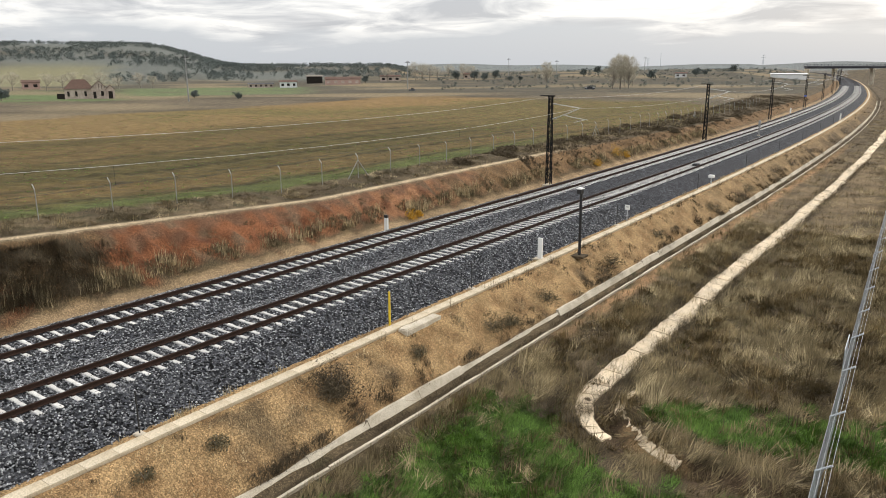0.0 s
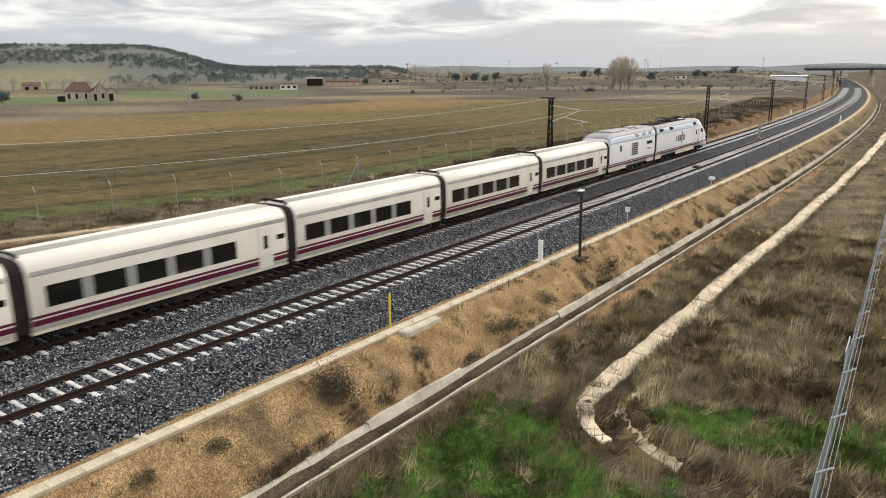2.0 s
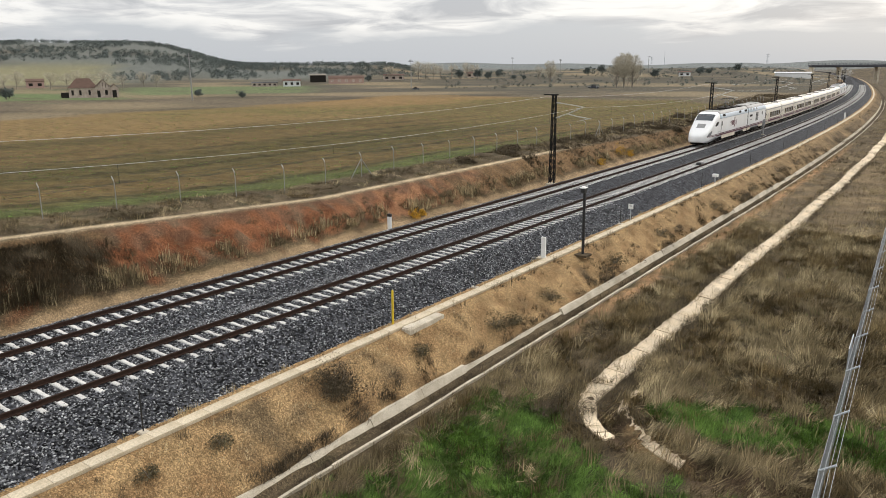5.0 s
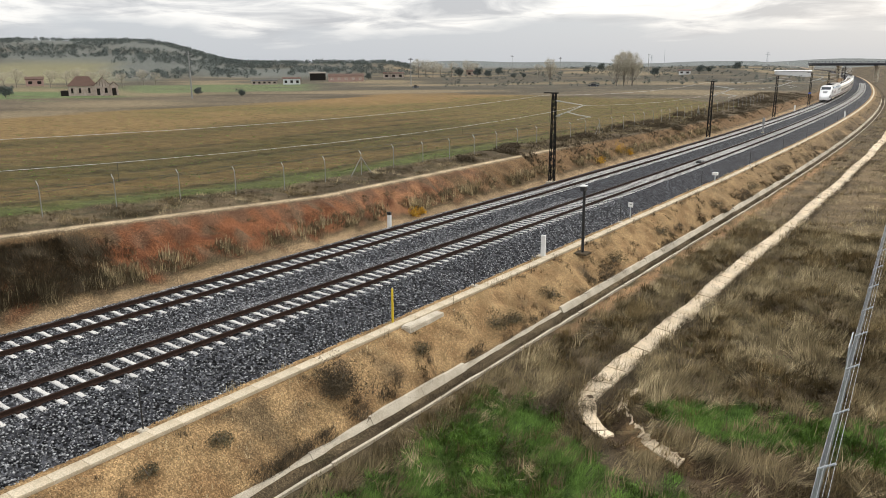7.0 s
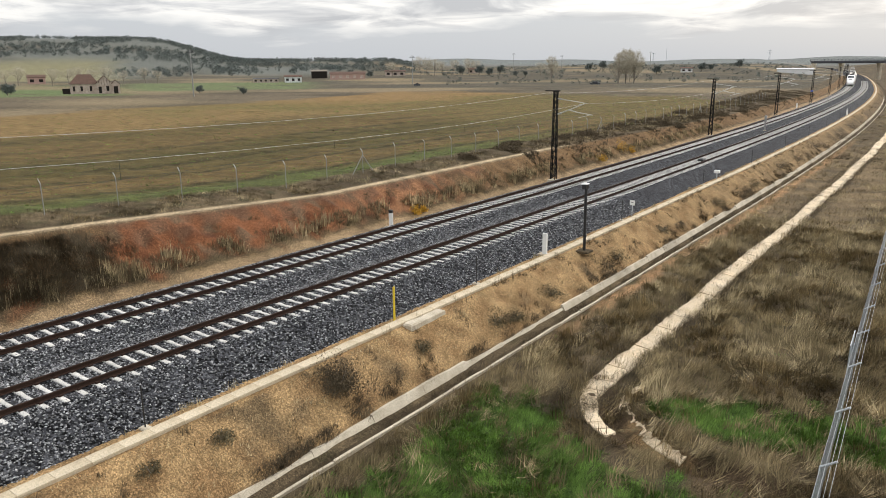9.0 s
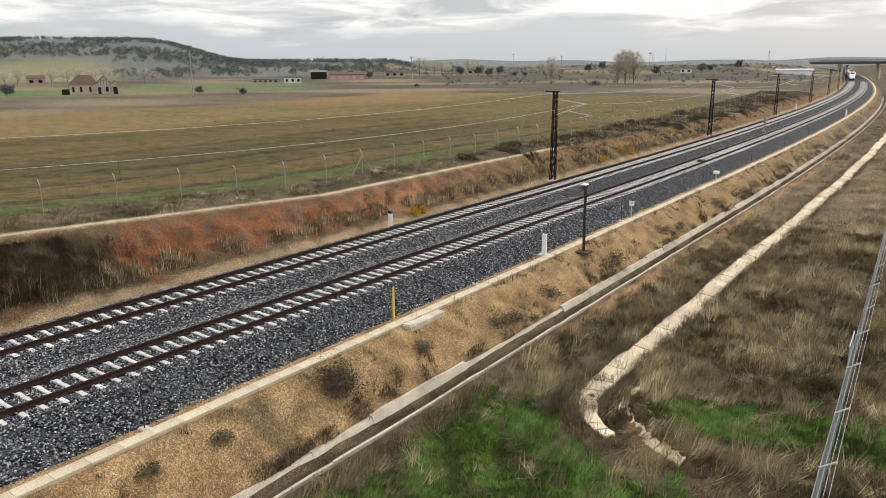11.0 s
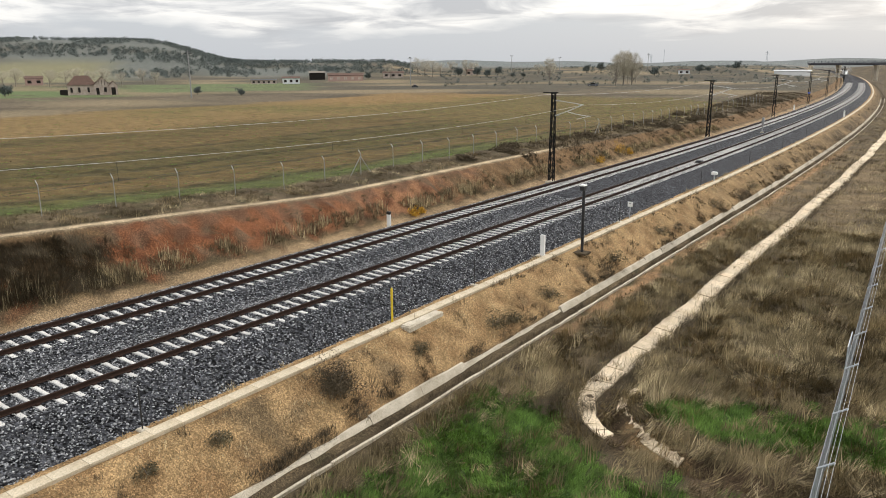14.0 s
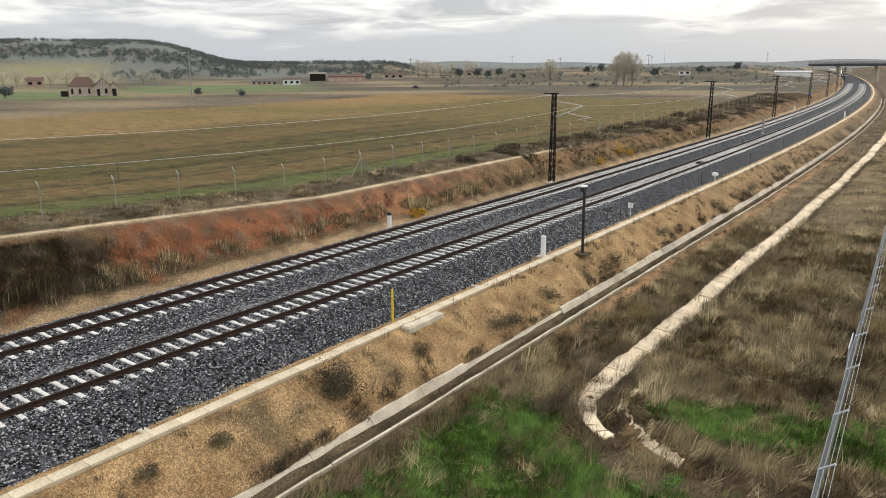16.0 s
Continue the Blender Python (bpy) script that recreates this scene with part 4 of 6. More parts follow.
    cols = [0.66, 0.76, 0.86, 0.93, 1.0, -0.93, -0.86, -0.76, -0.66]
    rows = [h - 4.30 + 0.25 * i for i in range(6)]
    for y in rows:
        for u in cols:
            x, yy, z = on_nose(abs(u), y, 0.035)
            grid.append((x * (1 if u > 0 else -1), yy, z))
    n = len(cols)
    ws.add(grid, [(i * n + j, i * n + j + 1, (i + 1) * n + j + 1, (i + 1) * n + j) for i in range(len(rows) - 1) for j in range(n - 1)])
    part("windscreen", ws, "cab_glass", c, "dark raked windscreen")

    def nose_plate(y_a, y_b, f0, f1, proud, mat, nm, lbl=""):
        """A patch on the flank of the nose between the heights f0 and f1 (0 underside, 1 shoulder)."""
        for sg in (1, -1):
            sh, vs = Shape(), []
            K = 7
            for i in range(K + 1):
                y = y_a + (y_b - y_a) * i / K
                w, zb2, zs2, zt2, cr = nose(y)
                lo, hi = f0(i / K), f1(i / K)
                for f in (lo, (lo + hi) / 2, hi):
                    z = zb2 + f * (zs2 - zb2)
                    vs.append((sg * (side_x(w, zb2, zs2, z) + proud), y, z))
            sh.add(vs, [(3 * i + j, 3 * i + j + 1, 3 * i + j + 4, 3 * i + j + 3) for i in range(K) for j in (0, 1)])
            part(nm, sh, mat, c, lbl)

    arch = lambda t: math.sin(math.pi * min(max(t, 0.02), 0.98)) ** 0.6
    nose_plate(h - 4.75, h - 3.45, lambda t: 0.84 - 0.12 * arch(t) + 0.04 * t, lambda t: 0.86 + 0.11 * arch(t), 0.02, "cab_glass", "cab_side_window", "dark rounded cab window")
    nose_plate(h - 2.3, h - 0.95, lambda t: 0.80 - 0.20 * arch(t), lambda t: 0.84 + 0.13 * arch(t), 0.025, "lamp_glass", "headlight", "grey almond-shaped headlight glass")
    nose_plate(h - 5.25, h - 5.0, lambda t: 0.30, lambda t: 0.36, 0.02, "black_steel", "side_lamp")
    hood = []
    for y in (h - 2.45, h - 2.2, h - 1.95, h - 1.7):
        hood += [(sx * on_nose(0.86, y, 0)[0] * 0.72, y, on_nose(0.97, y, 0.03)[2]) for sx in (1, -1)]
    part("hood_grille", Shape().add(hood, [(2 * i, 2 * i + 1, 2 * i + 3, 2 * i + 2) for i in range(3)]), "train_grey", c, "grey grille on the hood")
    part("screen_rail", Shape().tube([(sx * on_nose(abs(u), h - 3.95, 0.05)[0], h - 3.95, on_nose(abs(u), h - 3.95, 0.05)[2]) for sx, u in ((1, 0.6), (1, 0.86), (1, 0.999), (-1, 0.86), (-1, 0.6))], 0.025, 5), "train_grey", c, "pale bar across the windscreen")
    zlow = lambda z, y: (z - nose(y)[1]) / (nose(y)[2] - nose(y)[1])
    nose_plate(h - 5.3, h - 0.9, lambda t: zlow(1.20, h - 5.3 + 4.4 * t), lambda t: zlow(1.28 - 0.03 * t, h - 5.3 + 4.4 * t), 0.02, "train_band", "band")
    nose_plate(h - 5.3, h - 0.9, lambda t: zlow(1.02 + 0.06 * t, h - 5.3 + 4.4 * t), lambda t: zlow(1.14, h - 5.3 + 4.4 * t), 0.02, "train_band", "lower_band")
    for sg in (1, -1):
        part("band", plate(Shape(), skin, -h + 0.30, h - 5.3, 1.20, 1.29, 0.013, 3, (sg,)), "train_band", c, "narrow maroon band")
    for sg in (1, -1):
        part("lower_band", plate(Shape(), skin, -h + 0.30, h - 5.3, 0.98, 1.14, 0.013, 3, (sg,)), "train_band", c, "wide maroon band")
    for sg in (1, -1):
        part("skirt", plate(Shape(), skin, -3.4, 3.4, 0.50, 0.98, 0.012, 3, (sg,)), "train_cream", c, "dusty cream lower panel")
    for sg in (1, -1):
        part("skirt", plate(Shape(), skin, -h + 0.2, -8.2, 0.55, 0.98, 0.012, 3, (sg,)), "train_cream", c, "dusty cream lower panel")
    for sg in (1, -1):
        door = part("cab_door", plate(Shape(), skin, h - 6.75, h - 6.0, 1.32, 2.95, 0.016, 3, (sg,)), "power_white", c, "white cab door")
        part("door_window", plate(Shape(), lambda z: skin(z) + 0.012, h - 6.55, h - 6.2, 2.2, 2.75, 0.012, 3, (sg,)), "train_glass", door)
        part("handrail", Shape().tube([(sg * (skin(1.9) + 0.06), h - 5.85, 1.35), (sg * (skin(1.9) + 0.07), h - 5.85, 2.8)], 0.02, 6), "train_grey", c)
    wordmark(c, skin, 1.12)
    u = Shape()
    u.box(0, -1.2, 0.74, 2.35, POWER - 6.0, 0.34)
    u.bevel_box(0, 0, 0.45, 2.3, 6.0, 0.40, 0.06)
    u.bevel_box(0, h - 1.5, 0.30, 1.6, 1.4, 0.24, 0.05)
    part("underframe", u, "train_dark", c)
    bogie(c, 5.3)
    bogie(c, -5.9)
    bel = Shape().loft([section(y, W * 0.965, 0.82, 3.02, 3.92, 0.6, 4) for y in (-h - 0.06, -h + 0.32)])
    part("gangway_bellows", bel, "train_dark", c, "black rubber gangway")
    return c


def build_train():
    """The cars from the front to the rear, each with the distance of its middle behind the first gap."""
    cars = [(power_car(False), -POWER / 2, 0)]
    cars.append((generator_car(), GENERATOR / 2, 0))
    first = coach()
    for k in range(9):
        ob = first if k == 0 else copy_thing(first, Matrix())
        cars.append((ob, GENERATOR + COACH * (0.5 + k), 0 if k < 6 else 180))
    cars.append((generator_car(), GENERATOR * 1.5 + COACH * 9, 180))
    cars.append((power_car(True), GENERATOR * 2 + COACH * 9 + POWER / 2, 180))
    return cars


def gap_at(t):
    """Place along the line of the joint behind the leading power car."""
    return 45.3 + 59.3 * (t - 1.5)


# ---------------------------------------------------------------- beside the tracks
def upright(s, d, z=None):
    x, y = line(s, d)
    return pose(x, y, float(height(s, d)) if z is None else z, 0, 0, math.degrees(bearing(s)))


def at(ob, m):
    ob.matrix_world = m
    return ob


def build_cable_duct():
    duct = thing("cable_duct", "pale sandy concrete cable duct with a row of lids", "cable duct", kind="structure")
    part("trough", sweep([(3.80, -1.2), (3.80, -0.935), (4.22, -0.935), (4.22, -1.2)], -60, 620, 0.0, 3.0), "duct_concrete", duct)
    rng = random.Random(3)
    kinds = []
    for k in range(4):
        sh = Shape().bevel_box(0, 0, -0.895, 0.46 + 0.02 * rng.random(), 0.994, 0.075, 0.008)
        kinds.append(sh.mesh("lid", "duct_concrete"))
    rest = Shape()
    for i in range(420):
        s = 4.5 + i
        x, y = line(s, 4.01 + rng.uniform(-0.012, 0.012))
        if i < 250:
            ob = part("lid", kinds[i % 4], "", duct)
            ob.matrix_local = pose(x, y, rng.uniform(-0.005, 0.005), rng.uniform(-0.2, 0.2), rng.uniform(-0.5, 0.5), math.degrees(bearing(s)) + rng.uniform(-0.5, 0.5))
        else:
            rest.box(x, y, -0.895, 0.46, 0.98, 0.075, bearing(s))
    tagged(part("far_lids", rest, "duct_concrete", duct), kind="stuff")
    hw = thing("culvert_headwall", "short weathered concrete block beside the cable duct", "headwall")
    part("wall", Shape().bevel_box(0, 0, 0, 0.46, 2.5, 0.46, 0.03).bevel_box(-0.02, -0.9, 0.24, 0.4, 0.6, 0.05, 0.01), "concrete", hw)
    at(hw, pose(4.50, 23.9, -1.12, 0, 0, 0.8))


def build_drain():
    dr = thing("concrete_drain", "stained concrete drain channel at the foot of the bank", "drain channel", kind="structure")
    part("channel_bed", sweep([(6.70, -3.05), (6.70, -2.90), (7.44, -2.90), (7.44, -3.05)], -20, 330, 0.0, 3.0), "mud", dr, "dark silt in the channel")
    rng = random.Random(8)
    rest = Shape()
    for i in range(100):
        s = 3.0 + 3.0 * i
        w = rng.uniform(-0.012, 0.012)
        top = -2.46 + rng.uniform(-0.03, 0.02) - (0.12 if rng.random() < 0.15 else 0)
        sh = Shape() if i < 60 else rest
        rings = []
        for q in range(4):
            ss = s + 2.985 * q / 3
            tq = top + rng.uniform(-0.035, 0.035)
            rings.append([(*line(ss, 6.46 + w), tq - 0.10), (*line(ss, 6.48 + w), tq), (*line(ss, 6.60 + w), tq), (*line(ss, 6.84), -2.95), (*line(ss, 6.70), -3.0)])
        sh.loft(rings)
        rings = []
        for q in range(4):
            ss = s + 2.96 * q / 3
            tq = -2.56 + rng.uniform(-0.025, 0.025)
            rings.append([(*line(ss, 7.44), -2.95), (*line(ss, 7.55), tq), (*line(ss, 7.66), tq), (*line(ss, 7.62), -3.02)])
        lip = Shape() if i < 60 else rest
        lip.loft(rings)
        if i < 60:
            part("side_slab", sh, "concrete", dr)
            part("edge_slab", lip, "concrete", dr)
    tagged(part("far_slabs", rest, "concrete", dr), kind="stuff")


def slab_strip(rings_a, thick=0.09):
    """A slab between two rows of points (one per side)."""
    sh = Shape()
    rings = []
    for (x0, y0, z0), (x1, y1, z1) in rings_a:
        rings.append([(x0, y0, z0), (x1, y1, z1), (x1, y1, z1 - thick), (x0, y0, z0 - thick)])
    return sh.loft(rings)


def build_ditch():
    dt = thing("lined_ditch", "ditch lined with pale sandy slabs, overgrown and turning aside", "ditch", kind="structure")
    rng = random.Random(12)

    def outer(k):
        """Along the ditch's lining: k metres from the bend, negative round it."""
        if k >= 0:
            wob = 0.10 * math.sin(k * 0.23) + 0.06 * math.sin(k * 0.71)
            s = 28.5 + k
            return (*line(s, 11.34 + wob), *line(s, 12.30 + wob + 0.07 * math.sin(k * 1.7)))
        q = min(-k / 7.4, 1.0) * (len(BEND_OUT) - 1)
        i = min(int(q), len(BEND_OUT) - 2)
        (ax, ay), (bx, by), (cx, cy), (ex, ey) = BEND_OUT[i], BEND_OUT[i + 1], BEND_IN[i], BEND_IN[i + 1]
        q -= i
        return ax + (bx - ax) * q, ay + (by - ay) * q, cx + (ex - cx) * q, cy + (ey - cy) * q

    k = -7.4
    far_sh = Shape()
    n = 0
    while k < 200:
        step = rng.uniform(0.8, 1.3) if k < 60 else 2.2
        tilt = rng.uniform(-0.02, 0.03)
        pairs = []
        for q in range(4):
            kk = k + (step - 0.03) * q / 3
            xa, ya, xb, yb = outer(kk)
            j = rng.uniform(-0.05, 0.05)
            pairs.append(((xa + j, ya, -2.79 + tilt + rng.uniform(-0.012, 0.012)), (xb + rng.uniform(-0.07, 0.07), yb, -2.90 + tilt)))
        if n < 110:
            part("slab", slab_strip(pairs), "ditch_concrete", dt)
        else:
            s2 = slab_strip(pairs)
            far_sh.add(s2.v, s2.f)
        n += 1
        k += step
    tagged(part("far_slabs", far_sh, "ditch_concrete", dt), kind="stuff")
    # the other side shows here and there at the bend
    for (ax, ay), (bx, by) in zip(FAR_SIDE[:-1], FAR_SIDE[1:]):
        for part_of in (0.0, 0.5):
            pairs = []
            run = Vector((bx - ax, by - ay)).normalized()
            for q in range(4):
                f = part_of + 0.47 * q / 3
                x, y = ax + (bx - ax) * f, ay + (by - ay) * f
                w = 0.34 + rng.uniform(-0.09, 0.09)
                pairs.append(((x, y, -3.0 + rng.uniform(-0.02, 0.02)), (x - run.y * w, y + run.x * w, -2.82 + rng.uniform(-0.05, 0.03))))
            part("slab", slab_strip(pairs), "ditch_concrete", dt)


def bar(sh, a, b, w):
    """A square bar between two points."""
    return sh.tube([a, b], w * 0.7, 4)


def catenary_mast():
    m = thing("catenary_mast", "dark steel lattice catenary mast with a pale cantilever", "catenary mast", "masts along the line")
    H, w0, w1 = 7.95, 0.23, 0.15
    for sx in (-1, 1):
        for sy in (-1, 1):
            part("chord", Shape().tube([(sx * w0, sy * w0 * 0.7, 0), (sx * w1, sy * w1 * 0.7, H)], 0.052, 4), "mast_steel", m)
    lace = Shape()
    n = 14
    for i in range(n):
        z0, z1 = 0.15 + (H - 0.3) * i / n, 0.15 + (H - 0.3) * (i + 1) / n
        a, b = w0 + (w1 - w0) * z0 / H, w0 + (w1 - w0) * z1 / H
        sg = 1 if i % 2 else -1
        for sy in (-1, 1):
            bar(lace, (sg * a, sy * a * 0.7, z0), (-sg * b, sy * b * 0.7, z1), 0.055)
        for sx in (-1, 1):
            bar(lace, (sx * a, sg * a * 0.7, z0), (sx * b, -sg * b * 0.7, z1), 0.055)
    part("lacing", lace, "mast_steel", m, "zigzag lacing bars")
    part("base_plate", Shape().bevel_box(0, 0, -0.08, 0.8, 0.8, 0.34, 0.04), "concrete", m, "concrete footing")
    part("top_beam", Shape().box(-0.30, 0, H + 0.02, 1.45, 0.10, 0.09).box(0, 0, H - 0.06, 0.45, 0.3, 0.06), "mast_steel", m)
    arm = part("cantilever", Shape().tube([(0.2, 0, 7.30), (1.9, 0, 7.10), (2.95, 0, 6.95)], 0.032, 6).tube([(0.2, 0, 5.95), (1.5, 0, 6.42), (2.75, 0, 6.92)], 0.042, 6), "wire_pale", m, "pale cantilever tubes")
    part("steady_arm", Shape().tube([(1.30, 0, 6.35), (2.2, 0, 6.16), (3.6, 0, 5.98)], 0.032, 6).tube([(2.3, 0, 5.72), (3.35, 0, 5.98)], 0.02, 6), "wire_pale", arm)
    ins = Shape()
    for x, z in ((0.32, 7.28), (0.35, 6.0)):
        for k in range(4):
            ins.tube([(x + 0.07 * k, 0, z), (x + 0.07 * k + 0.03, 0, z)], 0.07, 8)
    part("insulator", ins, "train_grey", arm)
    return m


MASTS = [10.0, 59.4, 108.6, 156.4, 206.5, 255.0, 303.0, 351.0, 399.0, 447.0, 495.0]


def build_masts():
    first = catenary_mast()
    for i, s in enumerate(MASTS):
        ob = first if i == 0 else copy_thing(first, Matrix())
        at(ob, upright(s, -7.85, -0.62))
    plate_ = thing("mast_plate", "small blue plate fixed to a lattice mast", "sign")
    part("panel", Shape().bevel_box(0, 0, 0, 0.55, 0.04, 0.35, 0.01), "blue_sign", plate_)
    x, y = line(MASTS[4] - 0.22, -7.85)
    at(plate_, pose(x, y, 2.35))
    ob = thing("catenary_wires", "thin overhead wires with droppers above the far track", "overhead wire", kind="structure")
    span = [-80.0, -39.0] + MASTS
    mess, cont, feed, drop = Shape(), Shape(), Shape(), Shape()
    for a, b in zip(span[:-1], span[1:]):
        pts_m, pts_c, pts_f = [], [], []
        for q in range(9):
            t = q / 8
            s = a + (b - a) * t
            sag = 4 * t * (1 - t)
            x, y = line(s, -5.02)
            pts_m.append((x, y, 6.33 - 0.55 * sag))
            pts_c.append((x, y, 5.32))
            pts_f.append((*line(s, -8.75), 7.15 - 0.45 * sag))
            if 0 < q < 8 and q % 2:
                drop.tube([(x, y, 6.33 - 0.55 * sag), (x, y, 5.32)], 0.009, 3, False)
        mess.tube(pts_m, 0.0065, 4, False)
        cont.tube(pts_c, 0.0065, 4, False)
        feed.tube(pts_f, 0.0065, 4, False)
    part("messenger_wire", mess, "wire_pale", ob)
    part("contact_wire", cont, "wire_dark", ob)
    part("feeder_wire", feed, "wire_pale", ob)
    part("droppers", drop, "wire_dark", ob)


def small_things():
    # marker posts
    for s, d, h, cap in ((36.6, 3.55, 1.25, False), (36.3, -7.75, 1.05, True), (168.0, 3.45, 1.3, False), (183.0, -7.9, 1.2, False)):
        p_ = thing("marker_post", "white concrete marker post" + (" with a black top" if cap else " on a concrete pad"), "marker post", "white marker posts")
        part("post", Shape().bevel_box(0, 0, h / 2, 0.26, 0.14, h, 0.03), "white_paint", p_)
        if cap:
            part("cap", Shape().bevel_box(0, 0, h + 0.02, 0.27, 0.15, 0.2, 0.03), "black_steel", p_, "black band")
        part("pad", Shape().bevel_box(0, 0, -0.03, 0.7, 0.6, 0.14, 0.02), "concrete", p_)
        at(p_, upright(s, d, -0.95 if d > 0 else -0.72))
    # slim black post with a camera-like head
    p_ = thing("signal_post", "black steel post with a small white-topped head", "signal post")
    part("column", Shape().tube([(0, 0, 0), (0, 0, 3.85)], 0.085, 10).tube([(0, 0, 0.9), (0, 0, 1.0)], 0.12, 10), "black_steel", p_)
    hd = part("head", Shape().bevel_box(-0.05, 0, 3.86, 0.26, 0.36, 0.26, 0.04), "black_steel", p_)
    part("cover", Shape().bevel_box(-0.06, 0, 4.03, 0.34, 0.42, 0.07, 0.03), "white_paint", hd, "white cover")
    part("footing", Shape().bevel_box(0, 0, 0.0, 0.8, 0.8, 0.12, 0.03), "mud", p_)
    at(p_, pose(4.95, 38.9, -1.05, 0, -0.6, 0))
    # yellow post
    p_ = thing("yellow_post", "slim bright yellow marker post at the ballast's foot", "marker post")
    part("post", Shape().tube([(0, 0, -0.1), (0, 0, 1.5)], 0.05, 8), "yellow_paint", p_)
    part("cap", Shape().tube([(0, 0, 1.5), (0, 0, 1.56)], [0.055, 0.03], 8), "yellow_paint", p_)
    at(p_, pose(3.62, 22.9, -0.96))
    # stakes along the ballast's foot
    st = thing("steel_stake", "thin dark steel stake in a small concrete foot", "stake", "stakes along the ballast")
    part("rod", Shape().tube([(0, 0, 0), (0, 0, 1.45)], 0.026, 6), "black_steel", st)
    part("foot", Shape().bevel_box(0, 0, 0.0, 0.32, 0.3, 0.12, 0.03), "concrete", st)
    for i, s in enumerate((11.1, 29.5, 48.0, 66.5, 84.0, 101.5, 119.0, 137.0, 155.0, 173.0)):
        ob = st if i == 0 else copy_thing(st, Matrix())
        at(ob, upright(s, 3.5, -0.97))
    # small square sign and white box
    sg = thing("small_sign", "small square white sign on a short post", "sign")
    part("post", Shape().tube([(0, 0, 0), (0, 0, 0.9)], 0.03, 6), "galvanised", sg)
    part("panel", Shape().bevel_box(0, -0.03, 0.98, 0.36, 0.03, 0.36, 0.005), "white_paint", sg)
    part("writing_bar", Shape().box(0, -0.05, 1.02, 0.16, 0.006, 0.05), "black_steel", sg)
    at(sg, upright(49.8, 3.52, -0.97))
    bx = thing("junction_box", "white equipment box on a short stand", "equipment box")
    part("stand", Shape().tube([(0, 0, 0), (0, 0, 0.6)], 0.06, 8), "galvanised", bx)
    part("case", Shape().bevel_box(0, 0, 0.72, 0.50, 0.36, 0.26, 0.04), "white_paint", bx)
    at(bx, upright(70.5, 3.55, -0.97))
    tk = thing("track_device", "small black device lying between the rails", "track device")
    part("case", Shape().bevel_box(0, 0, 0, 0.55, 0.9, 0.26, 0.05), "black_steel", tk)
    part("lid", Shape().bevel_box(0.0, 0.15, 0.15, 0.4, 0.4, 0.06, 0.02), "train_grey", tk)
    at(tk, upright(77.0, 0.15, -0.10))
    gp = thing("cabinet_post", "grey post with a slim cabinet between the tracks", "post")
    part("shaft", Shape().tube([(0, 0, -0.2), (0, 0, 2.3)], [0.12, 0.11], 8).bevel_box(0, 0, 1.75, 0.34, 0.28, 0.9, 0.04), "train_grey", gp)
    part("foot", Shape().bevel_box(0, 0, 0.05, 0.4, 0.4, 0.2, 0.03), "concrete", gp)
    at(gp, upright(118.0, -2.4, -0.42))


# ---------------------------------------------------------------- fences
def build_near_fence():
    fe = thing("chain_link_fence", "galvanised chain-link fence with slanted arms on its posts", "fence")
    fx = lambda s: 21.75 - 0.052 * s
    pm = Shape().tube([(0, 0, -0.1), (0, 0, 2.0)], 0.032, 8).mesh("post", "galvanised")
    am = Shape().tube([(0, 0, 1.97), (0.40, 0, 2.27)], 0.034, 8).mesh("arm", "galvanised")
    ss = [12.5 + 4.0 * i for i in range(40)]
    for s in ss:
        g = float(height(s, fx(s)))
        ob = part("post", pm, "", fe)
        ob.matrix_local = pose(fx(s), s, g)
        part("arm", am, "", ob)
    for x, z in ((0.0, 0.05), (0.0, 1.0), (0.0, 1.98), (0.13, 2.08), (0.26, 2.17), (0.39, 2.27)):
        part("strand_wire", Shape().tube([(fx(s) + x, s, float(height(s, fx(s))) + z) for s in ss], 0.006, 4, False), "galvanised", fe)
    mesh_ = Shape()
    s = 10.0
    while s < 120:
        st = 0.06 if s < 45 else 0.15
        for sg in (1, -1):
            a, b = s, s + 1.95 * 0.9 * sg
            g0, g1 = -2.98, -2.98
            mesh_.tube([(fx(a) - 0.004 * sg, a, g0 + 0.04), (fx(b) - 0.004 * sg, b, g1 + 1.98)], 0.0065 if s < 45 else 0.010, 3, False)
        s += st
    part("netting", mesh_, "galvanised", fe, "fine galvanised netting")
    # a loose panel clipped on it
    pn = Shape().box(fx(31.8) - 0.10, 31.8, -1.45, 0.03, 2.0, 1.1, 0.05)
    part("panel", pn, "galvanised", fe, "grey sheet panel on the netting")


